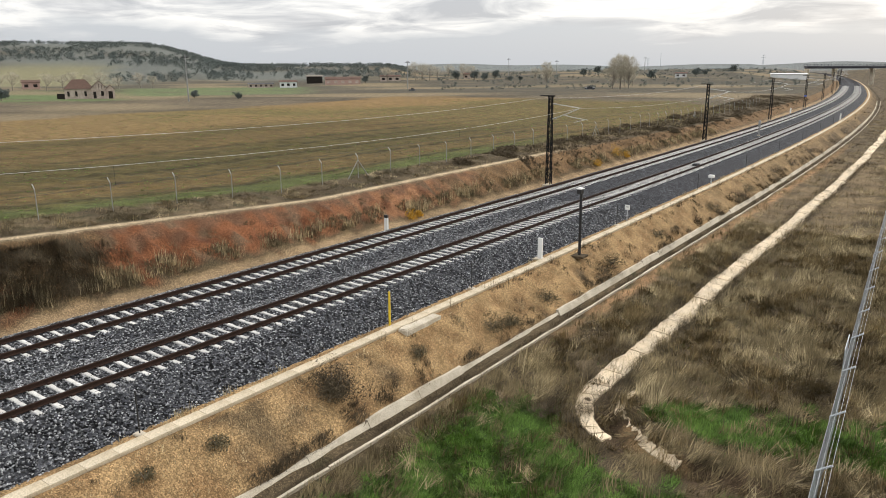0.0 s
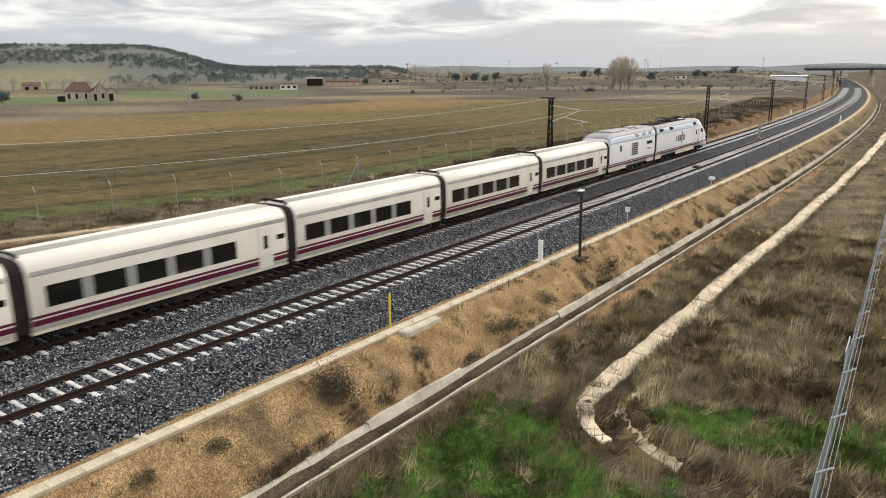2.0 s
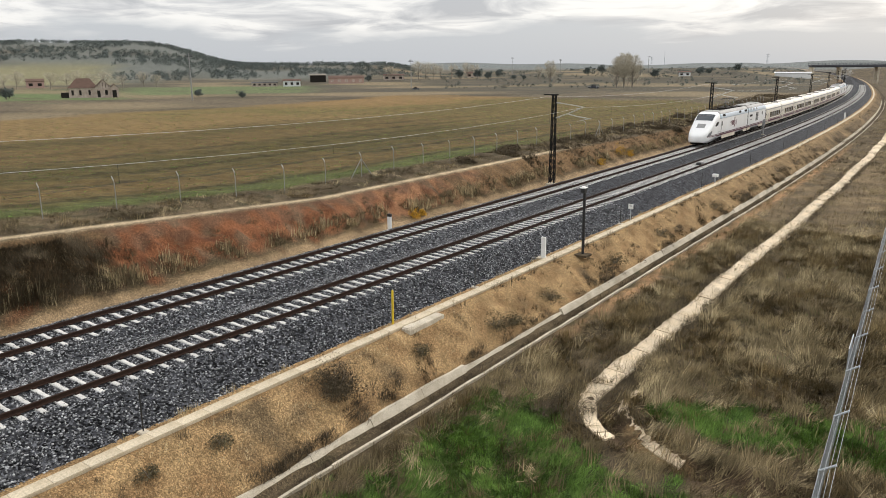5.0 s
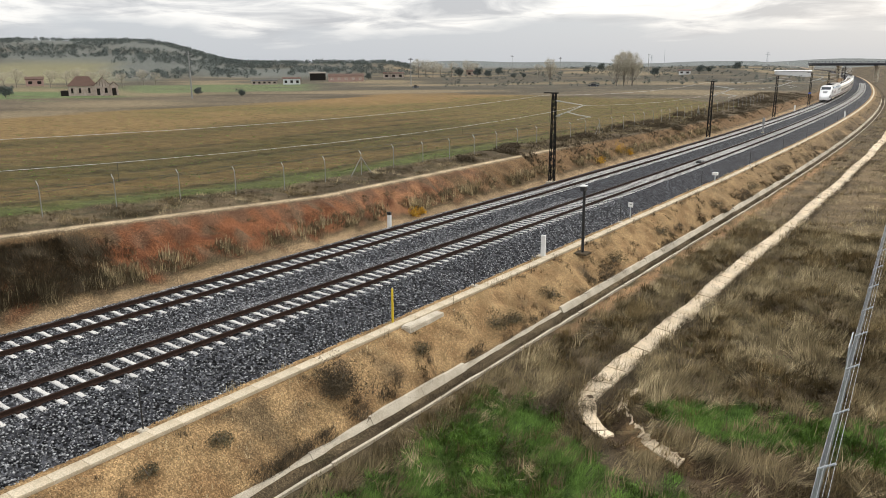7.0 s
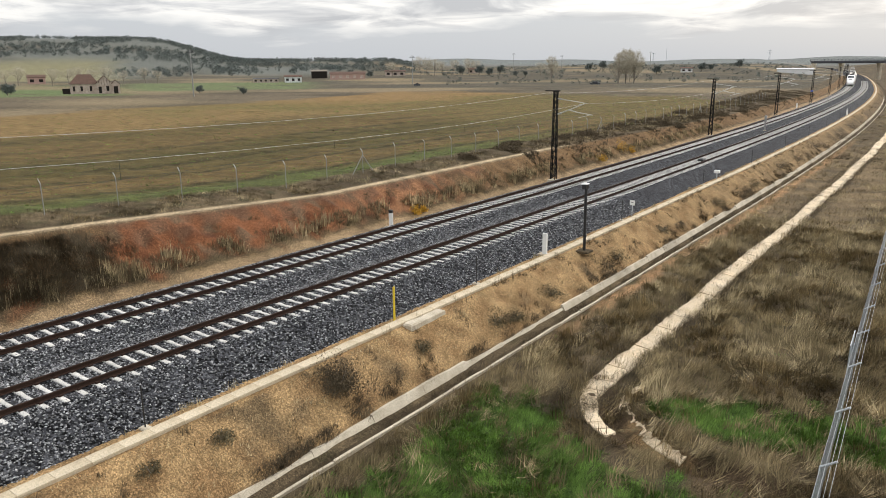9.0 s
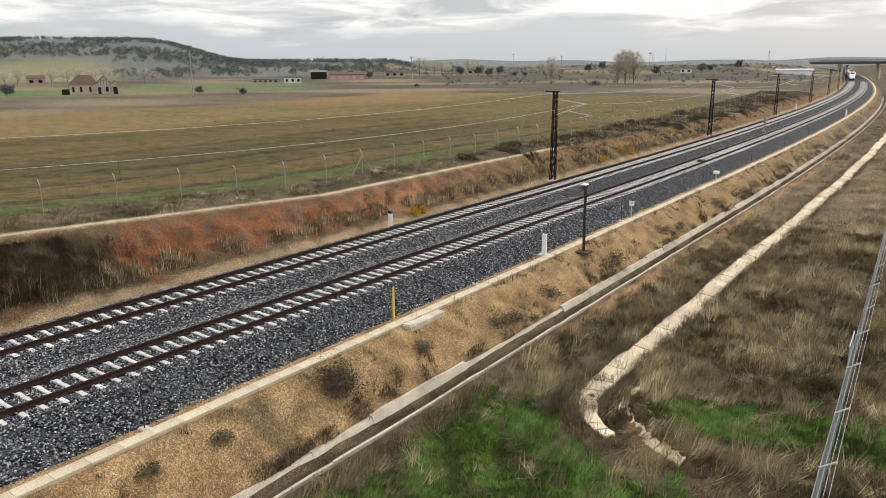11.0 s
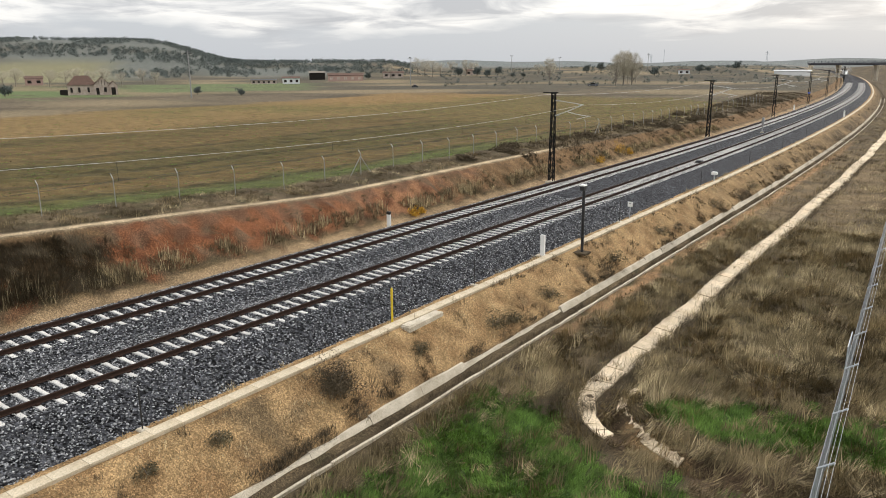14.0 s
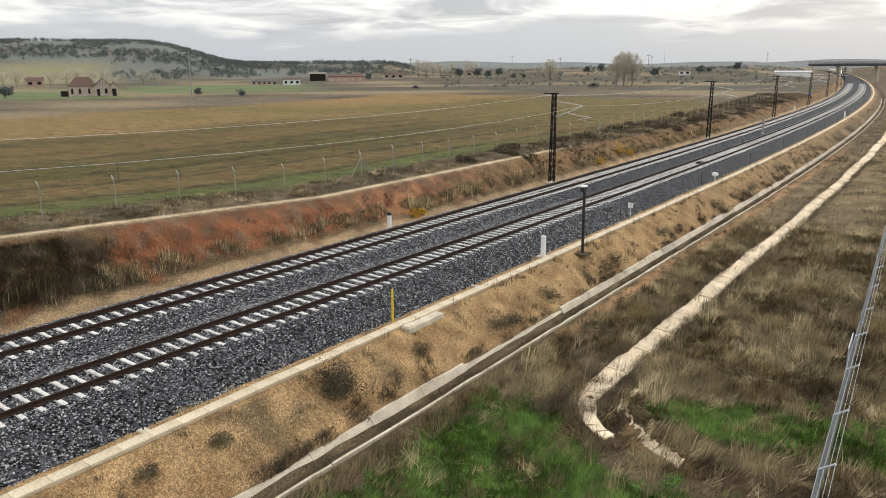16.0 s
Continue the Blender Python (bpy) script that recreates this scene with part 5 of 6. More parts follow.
def build_field_fence():
    fe = thing("field_fence", "thin wire fence with slanted post tops along the field", "fence")
    pm = Shape().tube([(0, 0, -0.1), (0, 0, 1.6)], 0.024, 6).mesh("post", "train_grey")
    am = Shape().tube([(0, 0, 1.59), (-0.20, 0.0, 1.84)], 0.018, 6).mesh("arm", "galvanised")
    ss = [6.0 + 3.9 * i for i in range(46)]
    off = lambda s: float(crest(np.array(s))[0]) - 3.0 + 0.2 * math.sin(s * 0.09)
    pts = []
    for i, s in enumerate(ss):
        x, y = line(s, off(s))
        g = float(height(s, off(s)))
        pts.append((x, y, g))
        ob = part("post", pm, "", fe)
        ob.matrix_local = pose(x, y, g, 0, 0, math.degrees(bearing(s)))
        part("arm", am, "", ob)
        if i in (9, 20, 31):
            for sg in (-1, 1):
                br = Shape().tube([(0, 0, 1.35), (0, 1.15 * sg, 0.0)], 0.028, 6)
                part("brace", br, "train_grey", ob)
    for z in (0.15, 0.55, 0.95, 1.35, 1.58, 1.85):
        part("strand_wire", Shape().tube([(x - (0.2 if z > 1.8 else 0), y, g + z) for x, y, g in pts], 0.004, 3, False), "wire_dark", fe)


# ---------------------------------------------------------------- grass and scrub
def grass(name, label, mat, s, d, length, width, lean, blades, seed, swirl=0.0, sink=0.02, category="grass", loose=0.06):
    """Leaning blades in tufts at the given places."""
    rng = np.random.RandomState(seed)
    n = len(s)
    z = height(s, d)
    x, y = line_np(s, d)
    x, y, z = (np.repeat(v, blades) for v in (x, y, z))
    k = n * blades
    ln = np.repeat(np.broadcast_to(length, n) * rng.uniform(0.6, 1.25, n), blades) * rng.uniform(0.55, 1.15, k)
    spread = loose + 0.25 * ln
    x = x + rng.normal(0, 1, k) * spread * 0.6
    y = y + rng.normal(0, 1, k) * spread * 0.6
    a = rng.uniform(0, 6.283, k)
    tilt = np.clip(rng.normal(lean, 0.28, k), 0.05, 1.5)
    if swirl:
        flow = 2.5 * wobble(x, y, 7.0, seed + 3) + 1.6 * wobble(x, y, 2.2, seed + 4)
        a = flow + np.repeat(rng.normal(0, 0.55 / swirl, n), blades) + rng.normal(0, 0.33, k)
        tilt = np.clip(np.repeat(rng.normal(lean, 0.32, n), blades) + rng.normal(0, 0.16, k), 0.05, 1.5)
    tone = np.clip(0.5 + 0.22 * rng.normal(0, 1, n) + 0.22 * wobble(s, d, 1.6, seed + 5), 0, 1)
    dx, dy = np.cos(a), np.sin(a)
    wd = width * rng.uniform(0.7, 1.3, k)
    px, py = -dy * wd, dx * wd
    z = z - sink
    up, out = np.cos(tilt) * ln, np.sin(tilt) * ln
    v = np.stack([np.stack([x - px, y - py, z], -1), np.stack([x + px, y + py, z], -1), np.stack([x + dx * out, y + dy * out, z + up], -1)], 1).reshape(-1, 3)
    f = np.arange(3 * k).reshape(-1, 3)
    me = soup(name, v, f, mat)
    me.attributes.new("tone", "FLOAT", "POINT").data.foreach_set("value", np.repeat(tone, 3 * blades).astype(np.float32))
    return thing(name, label, category, kind="stuff", data=me)


def scatter(n, s0, s1, d0, d1, seed, power=1.0, keep=None):
    rng = np.random.RandomState(seed)
    s = s0 + (s1 - s0) * rng.rand(n) ** power
    d = rng.uniform(d0, d1, n)
    if keep is not None:
        x, y = line_np(s, d)
        ok = rng.rand(n) < keep(s, d, x, y)
        s, d = s[ok], d[ok]
    return s, d


def off_ditch(s, d):
    mid = [((a + c) / 2, (b + e) / 2) for (a, b), (c, e) in zip(BEND_OUT, BEND_IN)]
    bad = ((d > 11.25) & (d < 12.25) & (s > 28)) | (near_line(s, d, mid) < 0.46)
    some = (near_line(s, d, FAR_SIDE) < 0.28) | (near_line(s, d, BED) < 0.4)
    return np.where(bad, 0.06, np.where(some & (s < 28), 0.35, 1.0))


def build_vegetation():
    meadow = lambda s, d, x, y: (1 - 0.85 * greenness(s, d, x, y)) * (1 - 0.8 * smooth01((9.1 + 0.4 * wobble(x, y, 2.3, 12) - d) / 0.5) * smooth01((s - 26) / 8)) * off_ditch(s, d) * np.clip(0.75 + 0.5 * wobble(x, y, 3.5, 51), 0.1, 1) * (1 - 0.55 * smooth01((22.5 - s) / 1.5) * smooth01((d - 13.5) / 1))
    s, d = scatter(30000, 11, 62, 8.2, 34, 61, 1.25, meadow)
    grass("meadow_grass", "matted dry brown grass across the meadow", "brown_grass", s, d, 0.62, 0.013, 0.80, 18, 62, 1.1, loose=0.10)
    pale = lambda s, d, x, y: meadow(s, d, x, y) * (0.12 + 0.3 * (d < 11.5) + 0.58 * smooth01((s - 21.5) / 4)) * smooth01(0.25 + 1.0 * wobble(x, y, 5.5, 52) + 0.5 * wobble(x, y, 1.9, 53))
    s, d = scatter(24000, 12, 66, 8.4, 32, 63, 1.2, pale)
    grass("straw_grass", "pale straw-coloured tall grass in drifts", "dry_grass", s, d, 0.85, 0.0115, 0.85, 17, 64, 1.5, loose=0.08)
    s, d = scatter(15000, 60, 230, 8.2, 60, 65, 1.5, lambda s, d, x, y: off_ditch(s, d) * np.clip(0.6 + 0.5 * wobble(x, y, 8, 54), 0.1, 1))
    grass("far_meadow_grass", "dry brown grass farther along the line", "brown_grass", s, d, 0.5, 0.012, 0.7, 11, 66, 1.0, loose=0.5)
    s, d = scatter(15000, 60, 230, 8.2, 60, 67, 1.5, lambda s, d, x, y: off_ditch(s, d) * smooth01(0.2 + wobble(x, y, 9, 55)))
    grass("far_straw_grass", "pale dry grass farther along the line", "dry_grass", s, d, 0.6, 0.014, 0.7, 11, 68, 1.0, loose=0.5)
    lush = lambda s, d, x, y: greenness(s, d, x, y) * off_ditch(s, d)
    s, d = scatter(60000, 9, 33, 7.9, 26, 69, 1.0, lush)
    grass("green_grass", "short fresh green grass in patches", "green_grass", s, d, 0.26, 0.011, 0.72, 9, 70, 0.7, loose=0.07)
    s, d = scatter(5000, 18, 60, 8.2, 22, 71, 1.0, lambda s, d, x, y: 0.5 * off_ditch(s, d) * smooth01(wobble(x, y, 4, 56) + 0.4 * wobble(x, y, 1.5, 57) - 0.35))
    grass("green_tufts", "green tufts among the dry grass", "green_grass", s, d, 0.26, 0.006, 0.7, 12, 72, loose=0.15)
    # seedlings in rows on the field
    rng = np.random.RandomState(120)
    n = 52000
    s = 6 + 190 * rng.rand(n) ** 1.2
    row = np.floor(rng.rand(n) ** 1.5 * 62) * 1.55
    d = crest(s)[0] - 4.2 - row + rng.normal(0, 0.10, n)
    keep = rng.rand(n) < np.clip(0.55 + 0.6 * wobble(s, row, 14, 121), 0.1, 1)
    s, d = s[keep], d[keep]
    half = rng.rand(len(s)) < 0.55
    grass("field_seedlings", "low green seedlings in rows on the field", "green_grass", s[half], d[half], 0.16, 0.022, 0.9, 4, 122, loose=0.10, category="crop")
    grass("field_stubble", "low brown stubble in rows on the field", "dead_scrub", s[~half], d[~half], 0.15, 0.026, 0.95, 4, 123, loose=0.12, category="stubble")
    # weeds on the bank, along the duct and by the drain
    clump = lambda s, d, x, y: smooth01((wobble(x, y, 3.0, 58) + 0.6 * wobble(x, y, 1.1, 59) - 0.45) / 0.5)
    s, d = scatter(6000, 6, 110, 4.5, 6.5, 73, 1.2, clump)
    grass("bank_weeds", "dark dry weeds in clumps on the sandy bank", "dead_scrub", s, d, 0.28, 0.008, 0.6, 13, 74, category="weeds")
    s, d = scatter(2600, 6, 110, 4.4, 6.4, 75, 1.2)
    grass("bank_straw", "sparse straw on the sandy bank", "dry_grass", s, d, 0.20, 0.007, 0.7, 5, 76)
    s, d = scatter(1300, 21, 120, 4.28, 4.6, 77, 1.2, lambda s, d, x, y: np.where((s > 26), 0.55, 0.2) * smooth01(0.3 + wobble(s, d, 3, 125)))
    grass("duct_weeds", "thin dry stalks along the cable duct", "dead_scrub", s, d, 0.50, 0.008, 0.25, 6, 78, category="weeds")
    s, d = scatter(900, 10, 120, 3.3, 3.75, 79, 1.1, lambda s, d, x, y: 0.6 * smooth01(0.4 + wobble(x, y, 4, 60)))
    grass("ballast_foot_straw", "short straw at the foot of the ballast", "dry_grass", s, d, 0.30, 0.009, 0.4, 8, 80)
    s, d = scatter(6500, 8, 120, 6.95, 8.3, 81, 1.2, lambda s, d, x, y: np.where(d < 7.45, 0.5 * smooth01(wobble(x, y, 5, 64) + 0.1), np.where(d < 7.8, 0.1, np.where(s < 28, 0.8, 0.18))))
    grass("drain_grass", "brown grass growing in and beside the drain", "brown_grass", s, d, 0.32, 0.005, 0.6, 15, 82, 1.0, loose=0.12)
    s, d = scatter(2600, 8, 90, 6.25, 6.5, 107, 1.2, lambda s, d, x, y: smooth01((wobble(s, d, 4, 108) - 0.1) * 2))
    grass("drain_edge_weeds", "dark weeds hanging over the drain's edge", "dead_scrub", s, d, 0.34, 0.009, 0.8, 9, 109, category="weeds")
    low = lambda s, d, x, y: smooth01((wobble(s, d, 7, 110) + 0.7 * wobble(x, y, 2.0, 111) - 0.15) / 0.4) * smooth01((d - 5.3) / 0.8)
    s, d = scatter(7000, 14, 120, 5.2, 6.45, 112, 1.25, low)
    grass("bank_foot_scrub", "dark matted scrub along the foot of the bank", "dead_scrub", s, d, 0.36, 0.009, 0.85, 12, 113, 0.8, category="scrub", loose=0.12)
    s, d = scatter(4200, 8, 110, 6.8, 7.45, 114, 1.2, lambda s, d, x, y: smooth01((wobble(s, d, 5, 115) + 0.25) / 0.5))
    grass("silt_weeds", "dark weeds rooted in the drain's silt", "dead_scrub", s, d, 0.24, 0.008, 0.8, 10, 116, category="weeds", loose=0.1)
    s, d = scatter(6000, 100, 330, 4.6, 40, 117, 1.2, lambda s, d, x, y: smooth01(0.35 + wobble(x, y, 7, 118)))
    grass("far_bank_scrub", "dark brown scrub on the bank towards the bridge", "dead_scrub", s, d, 0.6, 0.02, 0.8, 12, 119, 0.8, category="scrub", loose=0.4)
    # dark stems hanging over the ditch
    s, d = scatter(4200, 22.3, 110, 10.9, 12.9, 83, 1.4, lambda s, d, x, y: np.where(np.abs(d - 11.82) > 0.42, 1.0, 0.09))
    grass("ditch_weeds", "dark thin stems leaning over the ditch", "dead_scrub", s, d, 0.50, 0.007, 1.15, 9, 84, sink=-0.20, category="weeds")
    # cutting on the far side
    dark = lambda s, d, x, y: (d > crest(s)[0] + 0.45) * smooth01((19.5 + 1.5 * wobble(x, y, 3, 85) - s) / 3) * smooth01((s - 3) / 3)
    s, d = scatter(11000, 4, 24, -13.2, -9.2, 86, 1.0, dark)
    grass("slope_scrub", "tall dark dead grass on the cutting", "dead_scrub", s, d, 0.55, 0.007, 0.95, 16, 87, 0.8, category="scrub", loose=0.15)
    s, d = scatter(900, 4, 24, -13.4, -9.2, 88, 1.0, dark)
    grass("slope_straw", "pale stalks among the dead grass", "dry_grass", s, d, 0.55, 0.005, 0.7, 7, 89)

    def bench(s, d, x, y):
        c = crest(s)[0]
        return smooth01((c - 0.55 - d) / 0.3) * smooth01((d - c + 3.9) / 0.6) * np.clip(0.55 + 0.6 * wobble(x, y, 4, 90), 0.05, 1)

    s, d = scatter(30000, 6, 130, -20.5, -11.0, 91, 1.25, bench)
    grass("bench_scrub", "brown scrub between the path and the fence", "scrub", s, d, 0.28, 0.006, 0.75, 13, 92, 1.0, category="scrub", loose=0.15)
    s, d = scatter(26000, 6, 130, -20.5, -11.0, 93, 1.25, lambda s, d, x, y: bench(s, d, x, y) * smooth01(0.25 + wobble(x, y, 5, 94)))
    grass("bench_straw", "pale dry grass between the path and the fence", "dry_grass", s, d, 0.30, 0.006, 0.75, 13, 95, 1.0, loose=0.15)
    s, d = scatter(30000, 60, 240, -34, -9.0, 96, 1.2, lambda s, d, x, y: smooth01((d + 15.5 + 0.06 * (s - 60)) / 2.5) * smooth01((-9.2 - d) / 1.5) * np.clip(0.5 + 0.8 * wobble(x, y, 9, 97), 0.0, 1))
    grass("far_scrub", "dark brown scrub beside the far track", "dead_scrub", s, d, 0.46, 0.020, 0.8, 12, 98, category="scrub")
    toe = lambda s, d, x, y: np.clip(0.5 + 0.7 * wobble(s, d, 4, 99), 0, 1)
    s, d = scatter(5200, 10, 120, -9.9, -9.0, 100, 1.2, toe)
    grass("toe_scrub", "greenish scrub at the foot of the cutting", "scrub", s, d, 0.42, 0.010, 0.6, 11, 101, category="scrub")
    s, d = scatter(640, 12, 120, -9.7, -9.0, 102, 1.1, toe)
    grass("toe_straw", "tall pale tufts at the foot of the cutting", "dry_grass", s, d, 0.78, 0.013, 0.2, 14, 103)
    face_keep = lambda s, d, x, y: smooth01((wobble(x, y, 2.4, 104) - 0.25) / 0.5)
    s, d = scatter(6000, 17, 75, -11.0, -9.2, 105, 1.1, face_keep)
    grass("face_weeds", "sparse weeds on the red cutting", "scrub", s, d, 0.22, 0.006, 0.6, 10, 106, category="weeds")


def leaf_cloud(rng, n, radii, size, centre=(0, 0, 0), hollow=0.35):
    """Small random triangles spread through an uneven ellipsoid of lobes."""
    lobes = rng.normal(0, 0.42, (max(4, n // 60), 3))
    pick = lobes[rng.randint(0, len(lobes), n)]
    q = rng.normal(0, 1, (n, 3))
    q /= np.linalg.norm(q, axis=1)[:, None]
    q *= (hollow + (1 - hollow) * rng.rand(n, 1) ** 0.5) * 0.55
    p = (pick + q) * np.array(radii)
    p[:, 2] = np.abs(p[:, 2] + 0.15 * radii[2]) if centre[2] == 0 else p[:, 2]
    p = p + np.array(centre)
    t = rng.normal(0, 1, (n, 3, 3)) * size
    v = (p[:, None, :] + t).reshape(-1, 3)
    return v, np.arange(3 * n).reshape(-1, 3)


def bush(name, label, mat, m, n, radii, size, seed, stems=5):
    n, size = 2 * n, 0.72 * size
    rng = np.random.RandomState(seed)
    b = thing(name, label, "bush", "bushes")
    v, f = leaf_cloud(rng, n, radii, size)
    part("foliage", soup("foliage", v, f, mat), mat, b)
    st = Shape()
    for k in range(stems):
        a = 6.28 * k / stems
        st.tube([(0, 0, -0.05), (0.5 * radii[0] * math.cos(a), 0.5 * radii[1] * math.sin(a), radii[2] * 0.8)], [0.02 + 0.01 * radii[2], 0.006], 4)
    part("stems", st, "bark", b)
    at(b, m)
    return b


# ---------------------------------------------------------------- the distance
def spot(s, d, lift=0.0):
    """A place far from the line, turned to face the camera."""
    x, y = line_np(np.array(float(s)), np.array(float(d)))
    x, y = float(x), float(y)
    turn = math.degrees(math.atan2(EYE[0] - x, y))
    return pose(x, y, float(height(s, d)) + lift, 0, 0, turn)


def toward(azimuth, r, lift=0.0):
    """The same by bearing (degrees left of the straight track) and distance."""
    a = radians(azimuth)
    x, y = EYE[0] - r * math.sin(a), r * math.cos(a)
    s, d = plan_of(x, y)
    return pose(x, y, float(height(s, d)) + lift, 0, 0, azimuth)


def plan_of(x, y):
    """The place along and beside the line of a point of the plan."""
    if y <= BEND:
        return y, x
    d = -150.0 if x < -30 else 0.0
    for _ in range(4):
        lo, hi = 0.0, 5000.0
        for _ in range(30):
            mid = (lo + hi) / 2
            lo, hi = (mid, hi) if line(mid, d)[1] < y else (lo, mid)
        d = d + x - line(lo, d)[0]
    return lo, d


def plan_np(x, y):
    """The same for arrays."""
    d = np.where(x < -30, -150.0, 0.0)
    for _ in range(4):
        lo, hi = np.zeros_like(x), np.full_like(x, 5000.0)
        for _ in range(26):
            mid = (lo + hi) / 2
            under = line_np(mid, d)[1] < y
            lo, hi = np.where(under, mid, lo), np.where(under, hi, mid)
        d = d + x - line_np(lo, d)[0]
    return np.where(y <= BEND, y, lo), np.where(y <= BEND, x, d)


def bare_tree(label, h, w, seed, limbs=16, twigs=2600, low=0.08, fat=0.032):
    """A leafless tree: a tapered trunk, rising limbs and a haze of fine twigs."""
    rng = np.random.RandomState(seed)
    t = thing("bare_tree", label, "tree", "bare trees")
    trunk = Shape().tube([(0, 0, -0.3), (0.05, 0, h * 0.3), (0.12, 0.05, h * 0.62), (0.1, 0.1, h * 0.9)], [h * 0.022, h * 0.017, h * 0.01, 0.03], 7)
    part("trunk", trunk, "bark", t)
    lim, tips = Shape(), []
    for k in range(limbs):
        a, z0 = rng.uniform(0, 6.28), h * rng.uniform(low, 0.55)
        reach = w * 0.5 * rng.uniform(0.05, 1.0) ** 0.6
        z2 = h * (1.0 - 0.42 * (2 * reach / w) ** 2.2) * rng.uniform(0.86, 0.97)
        p1 = Vector((reach * 0.55 * math.cos(a), reach * 0.55 * math.sin(a), z0 + (z2 - z0) * 0.4))
        p2 = Vector((reach * math.cos(a), reach * math.sin(a), z2))
        lim.tube([(0.05, 0, z0), p1, p2], [h * 0.006, h * 0.0035, 0.015], 5)
        tips += [(p1, 0.5), (p1.lerp(p2, 0.5), 0.8), (p2, 1.0), (p2, 1.0)]
    part("limb_crown", lim, "bark", t)
    tp = np.array([list(p) for p, _ in tips])
    i = rng.randint(0, len(tp), twigs)
    p0 = tp[i] + rng.normal(0, 0.05 * w, (twigs, 3))
    out = p0 * np.array([1, 1, 0]) / (w * 0.5) * 0.5 + rng.normal(0, 0.45, (twigs, 3)) + np.array([0, 0, 0.75])
    ln = h * rng.uniform(0.05, 0.13, (twigs, 1))
    p1 = p0 + out / np.linalg.norm(out, axis=1)[:, None] * ln
    side = rng.normal(0, 1, (twigs, 3))
    side = side / np.linalg.norm(side, axis=1)[:, None] * fat * 0.5
    v = np.stack([p0 - side, p0 + side, p1], 1).reshape(-1, 3)
    part("twig_mass", soup("twig_mass", v, np.arange(3 * twigs).reshape(-1, 3), "bare_twig"), "bare_twig", t, "haze of fine pale twigs")
    return t


def green_tree(label, h, w, seed, n=1300):
    rng = np.random.RandomState(seed)
    t = thing("evergreen_tree", label, "tree", "evergreen trees")
    part("trunk", Shape().tube([(0, 0, -0.3), (0.05, 0, h * 0.35), (0, 0.1, h * 0.7)], [0.25, 0.18, 0.06], 6), "bark", t)
    v, f = leaf_cloud(rng, n, (w * 0.5, w * 0.5, h * 0.36), w * 0.045, (0, 0, h * 0.62))
    part("crown", soup("crown", v, f, "hazed_pine"), "hazed_pine", t, "dark green uneven crown")
    return t


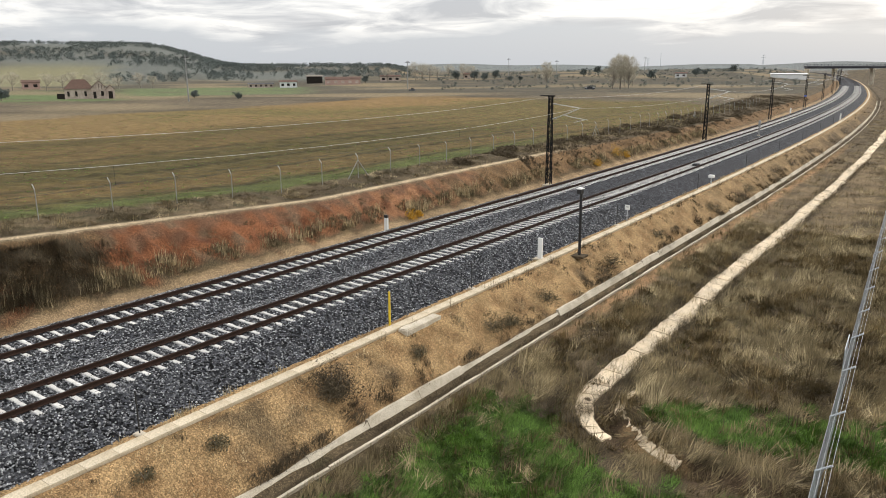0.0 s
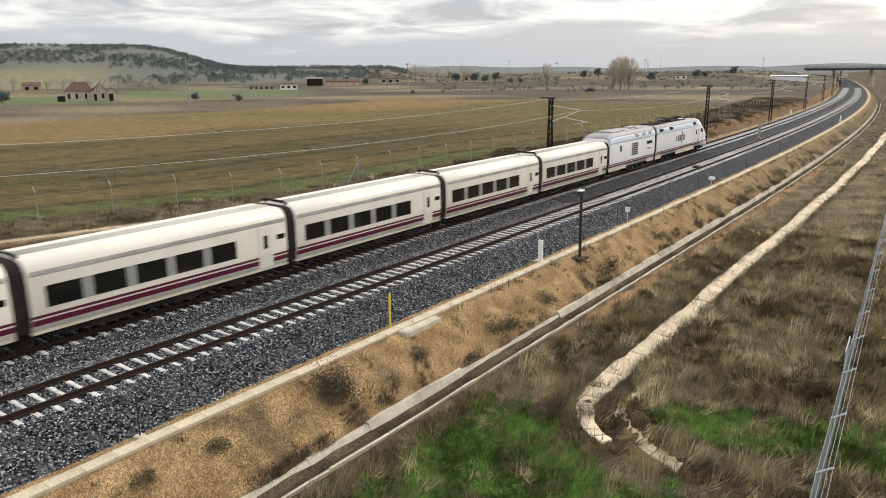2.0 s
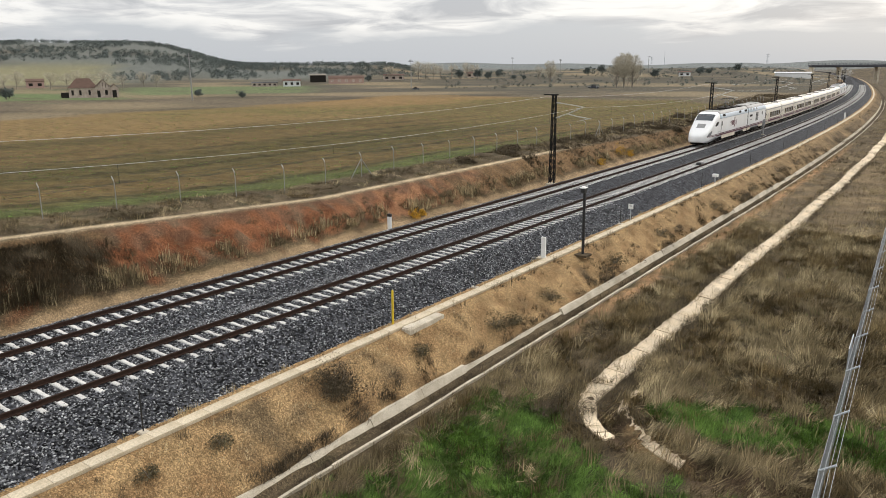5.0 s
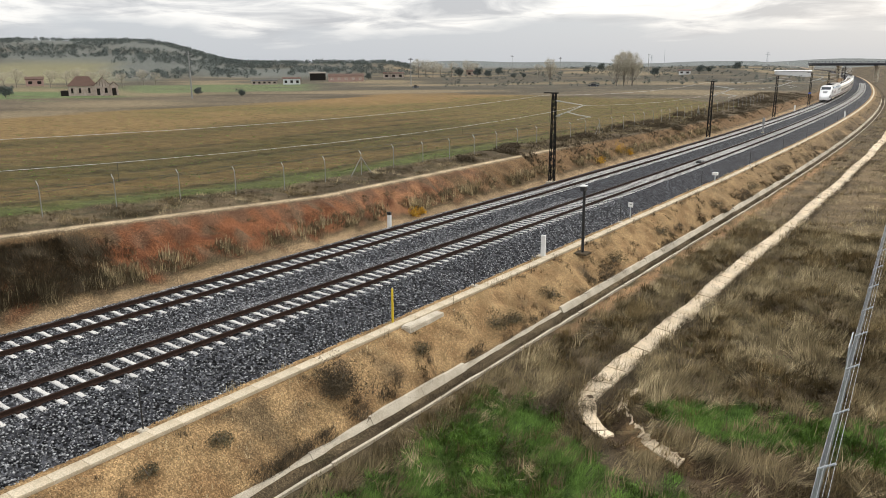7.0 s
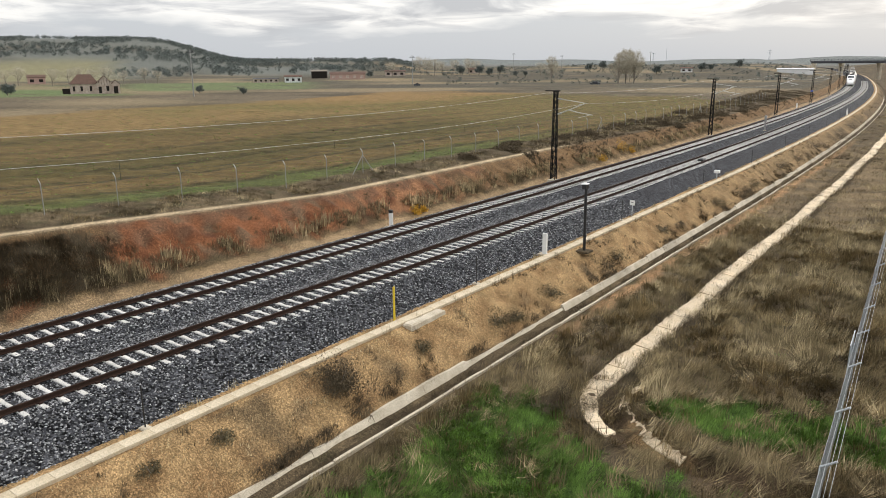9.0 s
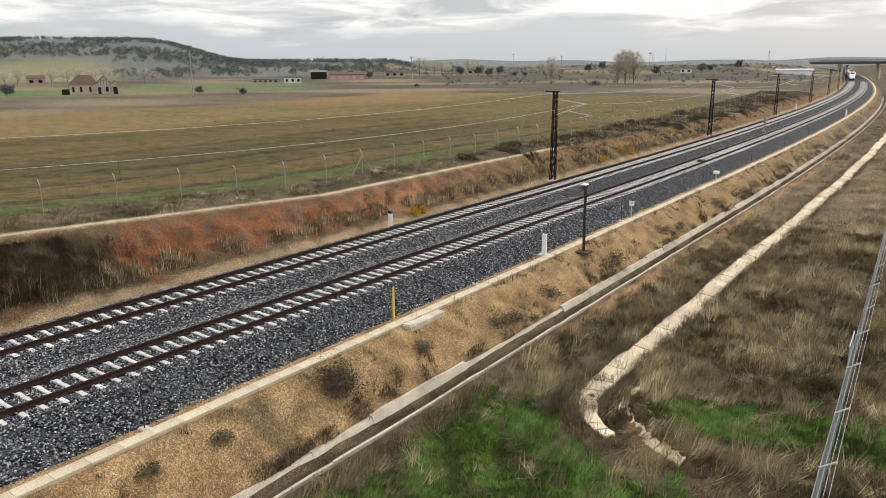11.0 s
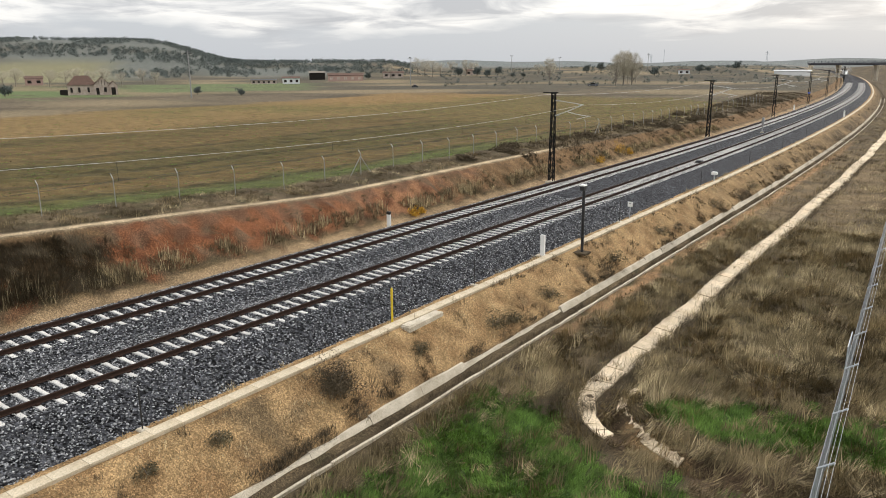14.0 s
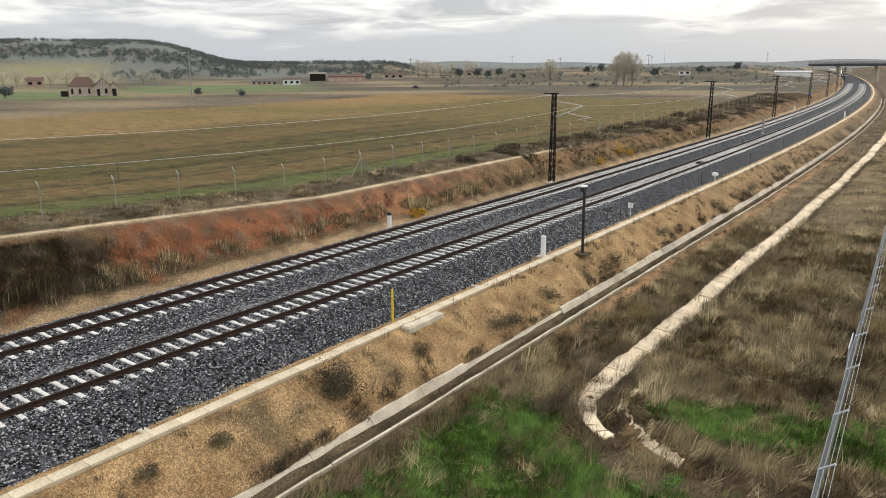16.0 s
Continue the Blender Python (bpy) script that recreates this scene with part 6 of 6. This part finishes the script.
def build_trees():
    poplar = bare_tree("tall leafless poplar with a broad pale crown", 14.0, 8.5, 201, 40, 10000)
    at(poplar, spot(311, -88))
    for s, d, k in ((315, -85.5, 0.96), (307, -90, 0.9)):
        at(copy_thing(poplar, Matrix()), spot(s, d) @ Matrix.Rotation(s, 4, "Z") @ Matrix.Diagonal((k, k, k, 1)))
    slim = bare_tree("slender leafless tree at the field's far edge", 12.5, 6.5, 202, 30, 6000)
    at(slim, spot(337, -131))
    low = bare_tree("low leafless tree among distant scrub", 8.0, 8.0, 203, 16, 3000)
    spots = [(63.5, 430, 1.1), (62.5, 445, 1.0), (61.8, 425, 1.2), (61.0, 440, 1.0), (60.2, 450, 1.15), (59.0, 430, 0.9), (57.6, 470, 1.1), (56.8, 455, 0.9), (65.5, 450, 1.2), (66.2, 420, 1.0),
             (37.7, 520, 1.6), (37.2, 530, 1.5), (36.6, 510, 1.4), (36.0, 530, 1.2), (34.0, 560, 1.4), (35.2, 540, 1.3), (33.4, 540, 1.2), (39.8, 520, 1.2), (28.6, 470, 1.0), (22.0, 360, 0.8), (21.4, 365, 0.8)]
    for i, (a, r, k) in enumerate(spots):
        m = toward(a, r) @ Matrix.Rotation(i * 1.7, 4, "Z") @ Matrix.Diagonal((k, k, k, 1))
        at(low if i == 0 else copy_thing(low, Matrix()), m)
    hazed_pine = green_tree("dark round-crowned evergreen in the fields", 5.0, 5.5, 205)
    spots = [(66.2, 300, 0.8), (66.0, 312, 0.7), (54.0, 290, 0.55), (50.9, 268, 0.5), (20.1, 440, 1.0), (17.0, 470, 0.9), (16.4, 480, 0.7), (33.2, 520, 1.2), (31.6, 540, 1.1), (34.6, 530, 1.2), (32.4, 500, 1.0), (30.5, 480, 0.6), (29.7, 470, 0.6),
             (41.5, 500, 0.9), (43.0, 520, 1.0), (45.0, 540, 0.9), (25.0, 520, 1.0), (24.0, 560, 1.1), (23.0, 540, 1.0), (14.5, 520, 1.0)]
    for i, (a, r, k) in enumerate(spots):
        m = toward(a, r) @ Matrix.Rotation(i * 2.1, 4, "Z") @ Matrix.Diagonal((k, k, k, 1))
        at(hazed_pine if i == 0 else copy_thing(hazed_pine, Matrix()), m)
    # woods on the hills: every tree a small cloud of leaves
    rng = np.random.RandomState(210)
    vs, n_leaf = [], 60

    def wood(n, a0, a1, r0, r1, h0, h1, seed, density):
        g = np.random.RandomState(seed)
        a, r = g.uniform(a0, a1, n), r0 + (r1 - r0) * g.rand(n) ** 0.8
        x, y = EYE[0] - r * np.sin(np.radians(a)), r * np.cos(np.radians(a))
        ok = g.rand(n) < density(a, r, x, y)
        x, y = x[ok], y[ok]
        z = height(*plan_np(x, y))
        h = g.uniform(h0, h1, len(x))[:, None, None]
        p = g.normal(0, 1, (len(x), n_leaf, 3))
        p /= np.linalg.norm(p, axis=2)[..., None]
        p = p * h * np.array([0.55, 0.55, 0.42]) * g.uniform(0.5, 1.0, (len(x), n_leaf, 1)) + np.stack([x, y, z], -1)[:, None] + h * np.array([0, 0, 0.42])
        vs.append((p[:, :, None] + g.normal(0, 1, (len(x), n_leaf, 3, 3)) * h[..., None] * 0.085).reshape(-1, 3))

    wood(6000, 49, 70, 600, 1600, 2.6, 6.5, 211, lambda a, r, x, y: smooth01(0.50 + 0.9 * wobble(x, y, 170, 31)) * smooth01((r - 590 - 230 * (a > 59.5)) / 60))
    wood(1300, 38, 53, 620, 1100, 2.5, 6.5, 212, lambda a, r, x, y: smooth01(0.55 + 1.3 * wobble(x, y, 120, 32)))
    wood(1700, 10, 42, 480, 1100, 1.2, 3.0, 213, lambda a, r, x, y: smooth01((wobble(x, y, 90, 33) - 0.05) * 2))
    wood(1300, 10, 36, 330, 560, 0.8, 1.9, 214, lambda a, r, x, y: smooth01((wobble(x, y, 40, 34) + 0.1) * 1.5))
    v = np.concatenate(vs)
    thing("far_woods", "evergreen woods greyed for haze, scattered over the far hills", "woods", kind="stuff", data=soup("far_woods", v, np.arange(len(v)).reshape(-1, 3), "hazed_pine"))


def opening(parent, name, x, y, z, w, h, mat="dark_void"):
    """A dark block in a frame, standing in for a shaded opening, on a wall facing -y."""
    o = part(name, Shape().box(x, y + 0.02, z, w, 0.10, h), mat, parent)
    fr = Shape()
    for dx in (-w / 2, w / 2):
        fr.box(x + dx, y - 0.03, z, 0.12, 0.12, h + 0.12)
    for dz in (-h / 2, h / 2):
        fr.box(x, y - 0.035, z + dz, w + 0.24, 0.12, 0.12)
    part("frame", fr, "plaster", o)


def gable(sh, x0, x1, y0, y1, z0, z1, over=0.35):
    """A pitched roof whose ridge runs along y."""
    xm = (x0 + x1) / 2
    a, b = x0 - over, x1 + over
    dz = 0.18
    v = []
    for y in (y0 - over, y1 + over):
        v += [(a, y, z0 - 0.2), (xm, y, z1), (b, y, z0 - 0.2), (b, y, z0 - 0.2 + dz), (xm, y, z1 + dz), (a, y, z0 - 0.2 + dz)]
    return sh.loft([v[:6], v[6:]])


def build_house():
    h = thing("ruined_house", "abandoned pale house with a red-brown tiled roof", "house")
    part("wall", Shape().box(-4.2, 3.5, 2.05, 11.0, 7.0, 4.5), "plaster", h)
    hip = Shape().add([(-10.1, -0.4, 4.2), (1.8, -0.4, 4.2), (1.8, 7.4, 4.2), (-10.1, 7.4, 4.2), (-6.4, 3.5, 8.2), (-1.2, 3.5, 8.2)],
                      [(0, 1, 5, 4), (1, 2, 5), (2, 3, 4, 5), (3, 0, 4), (0, 3, 2, 1)])
    part("roof", hip, "roof_tile", h, "red-brown hipped roof")
    part("wing_wall", Shape().loft([[(0.6, y, -0.2), (7.0, y, -0.2), (7.0, y, 4.4), (3.8, y, 7.4), (0.6, y, 4.4)] for y in (-1.2, 4.0)]), "plaster", h)
    part("wing_roof", gable(Shape(), 0.6, 7.0, -1.2, 4.0, 4.4, 7.5), "roof_tile", h)
    part("porch_wall", Shape().loft([[(6.6, y, -0.2), (9.8, y, -0.2), (9.8, y, 4.0), (8.2, y, 5.6), (6.6, y, 4.0)] for y in (-2.2, 3.0)]), "plaster", h)
    part("porch_roof", gable(Shape(), 6.6, 9.8, -2.2, 3.0, 4.0, 5.7), "roof_tile", h)
    for x in (-8.2, -5.2, -1.6):
        opening(h, "window", x, 0.0, 2.2, 1.0, 2.2)
    opening(h, "door", 2.0, -1.2, 1.6, 1.3, 3.0)
    opening(h, "window", 5.0, -1.2, 2.2, 1.2, 2.2)
    opening(h, "doorway", 8.2, -2.2, 1.6, 1.8, 3.2)
    for k in range(5):
        part("timber", Shape().box(1.6 + 1.1 * k, -1.26, 5.0, 0.14, 0.10, 1.2 + 0.8 * (2 - abs(k - 2))), "dark_void", h)
    part("lean_to", Shape().bevel_box(-11.2, 2.0, 1.1, 3.0, 4.0, 2.4, 0.1), "dark_void", h, "dark low shed at its side")
    at(h, spot(155, -243) @ Matrix.Diagonal((0.86, 0.86, 0.86, 1)))


def block(name, label, category, w, dp, hh, roof_h, wall, roof, m, openings=0, lower="dark_void"):
    b = thing(name, label, category)
    part("wall", Shape().box(0, dp / 2, hh / 2 - 0.3, w, dp, hh + 0.6), wall, b)
    v = [[(-w / 2 - 0.4, y, hh - 0.05), (w / 2 + 0.4, y, hh - 0.05), (w / 2 + 0.4, y, hh + 0.12), (0 if roof_h > 1.5 else w / 2, y, hh + 0.12 + (roof_h if roof_h > 1.5 else 0.05)), (0 if roof_h > 1.5 else -w / 2, y, hh + 0.13 + (roof_h if roof_h > 1.5 else 0.05)), (-w / 2 - 0.4, y, hh + 0.12)] for y in (-0.4, dp + 0.4)]
    if roof_h <= 1.5:
        # ridge along the front
        v = [[(x, -0.4, hh - 0.05), (x, dp / 2, hh + roof_h), (x, dp + 0.4, hh - 0.05), (x, dp + 0.4, hh + 0.12), (x, dp / 2, hh + roof_h + 0.17), (x, -0.4, hh + 0.12)] for x in (-w / 2 - 0.4, w / 2 + 0.4)]
    part("roof", Shape().loft(v), roof, b)
    for k in range(openings):
        x = -w / 2 + w * (k + 0.5) / openings
        part("window", Shape().box(x, -0.02, hh * 0.5, w / openings * 0.45, 0.08, hh * 0.45), lower, b)
    at(b, m)
    return b


def build_distance():
    build_house()
    block("red_barn", "long brick-red barn with a pale roof", "barn", 22.0, 9.0, 3.6, 1.2, "shed_red", "roof_tile", spot(366, -285), 5, "plaster")
    # the shed's shaded inside is a solid near-black block
    block("open_shed", "dark open-fronted farm shed", "shed", 10.5, 8.0, 4.6, 0.9, "dark_void", "bark", spot(380, -322), 3)
    block("white_cottage", "low white farm building", "house", 9.5, 6.0, 3.1, 0.8, "shed_white", "roof_tile", spot(308, -281), 3)
    block("flat_canopy", "long low dark farm canopy", "shed", 14.0, 4.0, 2.1, 0.3, "plaster", "bridge_steel", spot(300, -296), 5)
    block("white_warehouse", "long white warehouse beside the railway", "warehouse", 20.0, 8.0, 2.7, 0.4, "shed_white", "shed_white", toward(10.9, 500), 0)
    block("white_hut", "small white farm building in the fields", "shed", 6.5, 4.0, 2.2, 0.5, "shed_white", "roof_tile", spot(449, -90), 2)
    block("farmhouse", "small farmhouse among scrub", "house", 9.0, 6.0, 3.2, 1.0, "plaster", "roof_tile", toward(33.6, 560), 2)
    block("farm_store", "low grey farm store among trees", "shed", 14.0, 6.0, 3.2, 0.8, "plaster", "roof_tile", toward(39.6, 520), 3)
    block("village_house", "pinkish house behind bare trees", "house", 9.0, 7.0, 3.5, 1.4, "shed_red", "roof_tile", toward(64.4, 480), 2)
    for m, hh in ((spot(157.6, -187), 15.0), (spot(318, -202), 14.0), (toward(20.6, 620), 12.0), (toward(30.6, 640), 14.0), (toward(27.0, 600), 10.0)):
        p_ = thing("power_pole", "thin concrete power pole with a short crossarm", "power pole", "power poles")
        part("shaft", Shape().tube([(0, 0, -0.3), (0, 0, hh)], [0.24, 0.14], 8), "train_grey", p_)
        part("crossarm", Shape().box(0, 0, hh - 0.9, 2.6, 0.16, 0.16).tube([(-1.2, 0, hh - 0.9), (0, 0, hh)], 0.06, 4).tube([(1.2, 0, hh - 0.9), (0, 0, hh)], 0.06, 4), "mast_steel", p_)
        at(p_, m)
    # lattice towers on the skyline
    for a, r, hh in ((12.6, 2300, 30.0), (20.4, 2400, 28.0), (22.4, 2600, 24.0)):
        t = thing("pylon", "thin lattice pylon on the skyline", "pylon", "pylons")
        lat = Shape()
        for sx in (-1, 1):
            for sy in (-1, 1):
                lat.tube([(sx * 2.5, sy * 2.5, -1), (sx * 0.5, sy * 0.5, hh)], 0.28, 4)
        for k in range(6):
            z0, z1 = hh * k / 6, hh * (k + 1) / 6
            w0, w1 = 2.5 - 2 * k / 6, 2.5 - 2 * (k + 1) / 6
            lat.tube([(-w0, -w0, z0), (w1, -w1, z1)], 0.2, 4).tube([(w0, -w0, z0), (-w1, -w1, z1)], 0.2, 4)
        part("frame", lat, "galvanised", t)
        arms = Shape()
        for z, w in ((hh * 0.75, 6.0), (hh * 0.9, 5.0)):
            arms.box(0, 0, z, 2 * w, 0.5, 0.5)
        part("arm", arms, "galvanised", t)
        at(t, toward(a, r))
    mast = thing("radio_mast", "thin mast on the skyline", "mast")
    part("shaft", Shape().tube([(0, 0, -1), (0, 0, 40)], [0.7, 0.4], 6), "galvanised", mast)
    part("head", Shape().tube([(0, 0, 38), (0, 0, 41)], [0.9, 0.6], 6), "galvanised", mast)
    at(mast, toward(19.5, 2400))
    # parked vehicles at the field's edge
    for nm, lbl, m, w in (("parked_car", "dark car parked at the field's far edge", spot(295, -96), 4.2), ("tractor", "small dark tractor at the field's far edge", spot(280, -175), 2.8)):
        c = thing(nm, lbl, "vehicle")
        part("body", Shape().bevel_box(0, 0, 0.62, w, 1.7, 0.62, 0.14), "car_paint", c)
        part("cabin", Shape().loft([[(-w * 0.28, y, 0.9), (w * 0.26, y, 0.9), (w * 0.17, y, 1.42), (-w * 0.17, y, 1.42)] for y in (-0.72, 0.72)]), "train_glass", c)
        for sx in (-1, 1):
            for sy in (-1, 1):
                wh = part("wheel", Shape().tube([(sx * w * 0.3, sy * 0.72, 0.33), (sx * w * 0.3, sy * 0.88, 0.33)], 0.33, 14), "black_steel", c)
                part("rim", Shape().tube([(sx * w * 0.3, sy * 0.86, 0.33), (sx * w * 0.3, sy * 0.90, 0.33)], 0.18, 10), "galvanised", wh)
        at(c, m)
    # overbridge
    br = thing("overbridge", "dark concrete road bridge with railings over the railway", "bridge")
    a, b = Vector((-66.5, 512.0, -1.6)), Vector((-27.0, 530.0, -1.6))
    d = (b - a).normalized()
    turn = math.degrees(math.atan2(d.y, d.x))
    L_ = (b - a).length
    at(br, pose(a.x, a.y, -1.6, 0, 0, turn))
    part("deck", Shape().loft([[(x, -4, 10.2), (x, -4, 11.0), (x, 4, 11.0), (x, 4, 10.2), (x, 2.6, 9.9), (x, -2.6, 9.9)] for x in (0, L_ + 4)]), "bridge_steel", br)
    rl = Shape()
    for y in (-3.9, 3.9):
        for z in (11.5, 12.0):
            rl.tube([(0, y, z), (L_ + 4, y, z)], 0.07, 4)
    part("handrail", rl, "bridge_steel", br)
    post = Shape().box(0, 0, 0.5, 0.14, 0.14, 1.1).mesh("post", "bridge_steel")
    for k in range(24):
        for y in (-3.9, 3.9):
            ob = part("post", post, "", br)
            ob.matrix_local = pose(2.0 * k, y, 11.0)
    part("girder", Shape().box(L_ / 2 + 2, -3.3, 9.75, L_ + 3, 0.5, 0.8).box(L_ / 2 + 2, 3.3, 9.75, L_ + 3, 0.5, 0.8), "bridge_steel", br)
    for x in (1.2, 17.0, 38.5):
        pr = part("pier", Shape().bevel_box(x, 0, 4.6, 1.1, 5.5, 9.6, 0.1), "concrete", br)
        part("crosshead", Shape().bevel_box(x, 0, 9.0, 1.6, 7.4, 0.7, 0.1), "concrete", pr)


def build_bushes():
    k = 0
    for s, d, rx, rz, n, mat in ((17.6, 5.35, 0.75, 0.85, 3600, "dead_scrub"), (22.4, 5.5, 0.35, 0.40, 500, "scrub"), (27.6, 5.9, 0.75, 0.5, 900, "scrub"), (29.0, 6.1, 0.6, 0.4, 700, "scrub"), (33.0, 5.9, 0.7, 0.4, 700, "scrub"),
                                  (41.5, 5.9, 0.6, 0.5, 700, "scrub"), (12.6, 5.2, 0.4, 0.3, 400, "scrub"), (10.2, 5.1, 0.3, 0.3, 300, "scrub"), (50.0, 5.7, 0.9, 0.6, 800, "scrub"), (63.0, 5.8, 1.0, 0.6, 800, "scrub"), (75.0, 5.9, 1.2, 0.7, 800, "scrub"),
                                  (36.4, 9.6, 0.7, 0.55, 1000, "scrub"), (47.0, 9.0, 0.8, 0.5, 700, "scrub"), (88.0, 5.6, 1.3, 0.7, 800, "dead_scrub"), (97.0, 5.9, 1.2, 0.8, 800, "dead_scrub"), (112.0, 5.6, 1.5, 0.8, 800, "dead_scrub"), (131.0, 6.2, 2.0, 1.0, 900, "dead_scrub"), (150.0, 6.0, 1.8, 1.0, 800, "dead_scrub")):
        bush("weed_bush", "dark dry weed bush on the sandy bank" if d < 7 else "grey-brown thorny bush in dry grass", mat, upright(s, d), n, (rx, rx, rz), 0.035, 300 + k)
        k += 1
    for s, d, r in ((40.3, -8.75, 0.45), (41.2, -8.8, 0.3), (72.2, -8.95, 0.6), (79.0, -9.4, 0.7), (81.0, -9.0, 0.5)):
        bush("yellow_bush", "small bush with orange-yellow autumn leaves", "yellow_leaf", upright(s, d), 420, (r, r, r * 1.2), 0.05, 330 + k)
        k += 1
    rng = random.Random(17)
    for i in range(26):
        s = rng.uniform(52, 190)
        d = -rng.uniform(10.5, 14.5 + 0.06 * (s - 60))
        r = rng.uniform(0.6, 1.2)
        bush("scrub_bush", "dark brown leafless scrub bush beside the field", "dead_scrub", upright(s, d), 900, (r, r, r * 0.5), 0.07, 360 + i)


build_ballast()
build_track(0.0, 8.743, "near railway track with rusty rails on pale concrete sleepers")
build_track(-GAP, 8.40, "far railway track with rusty rails on pale concrete sleepers")
TRAIN = build_train()
build_masts()
build_near_fence()
build_field_fence()
small_things()
build_bushes()
build_trees()
build_distance()
build_vegetation()
build_cable_duct()
build_drain()
build_ditch()


def motions():
    for car, back, turn in TRAIN:
        rows = []
        for i in range(33):
            t = i * 0.5
            s = gap_at(t) - back
            x, y = line(s, -GAP)
            rows.append((t, pose(x, y, 0, 0, 0, math.degrees(bearing(s)) + turn)))
        walk(car, rows)


motions()
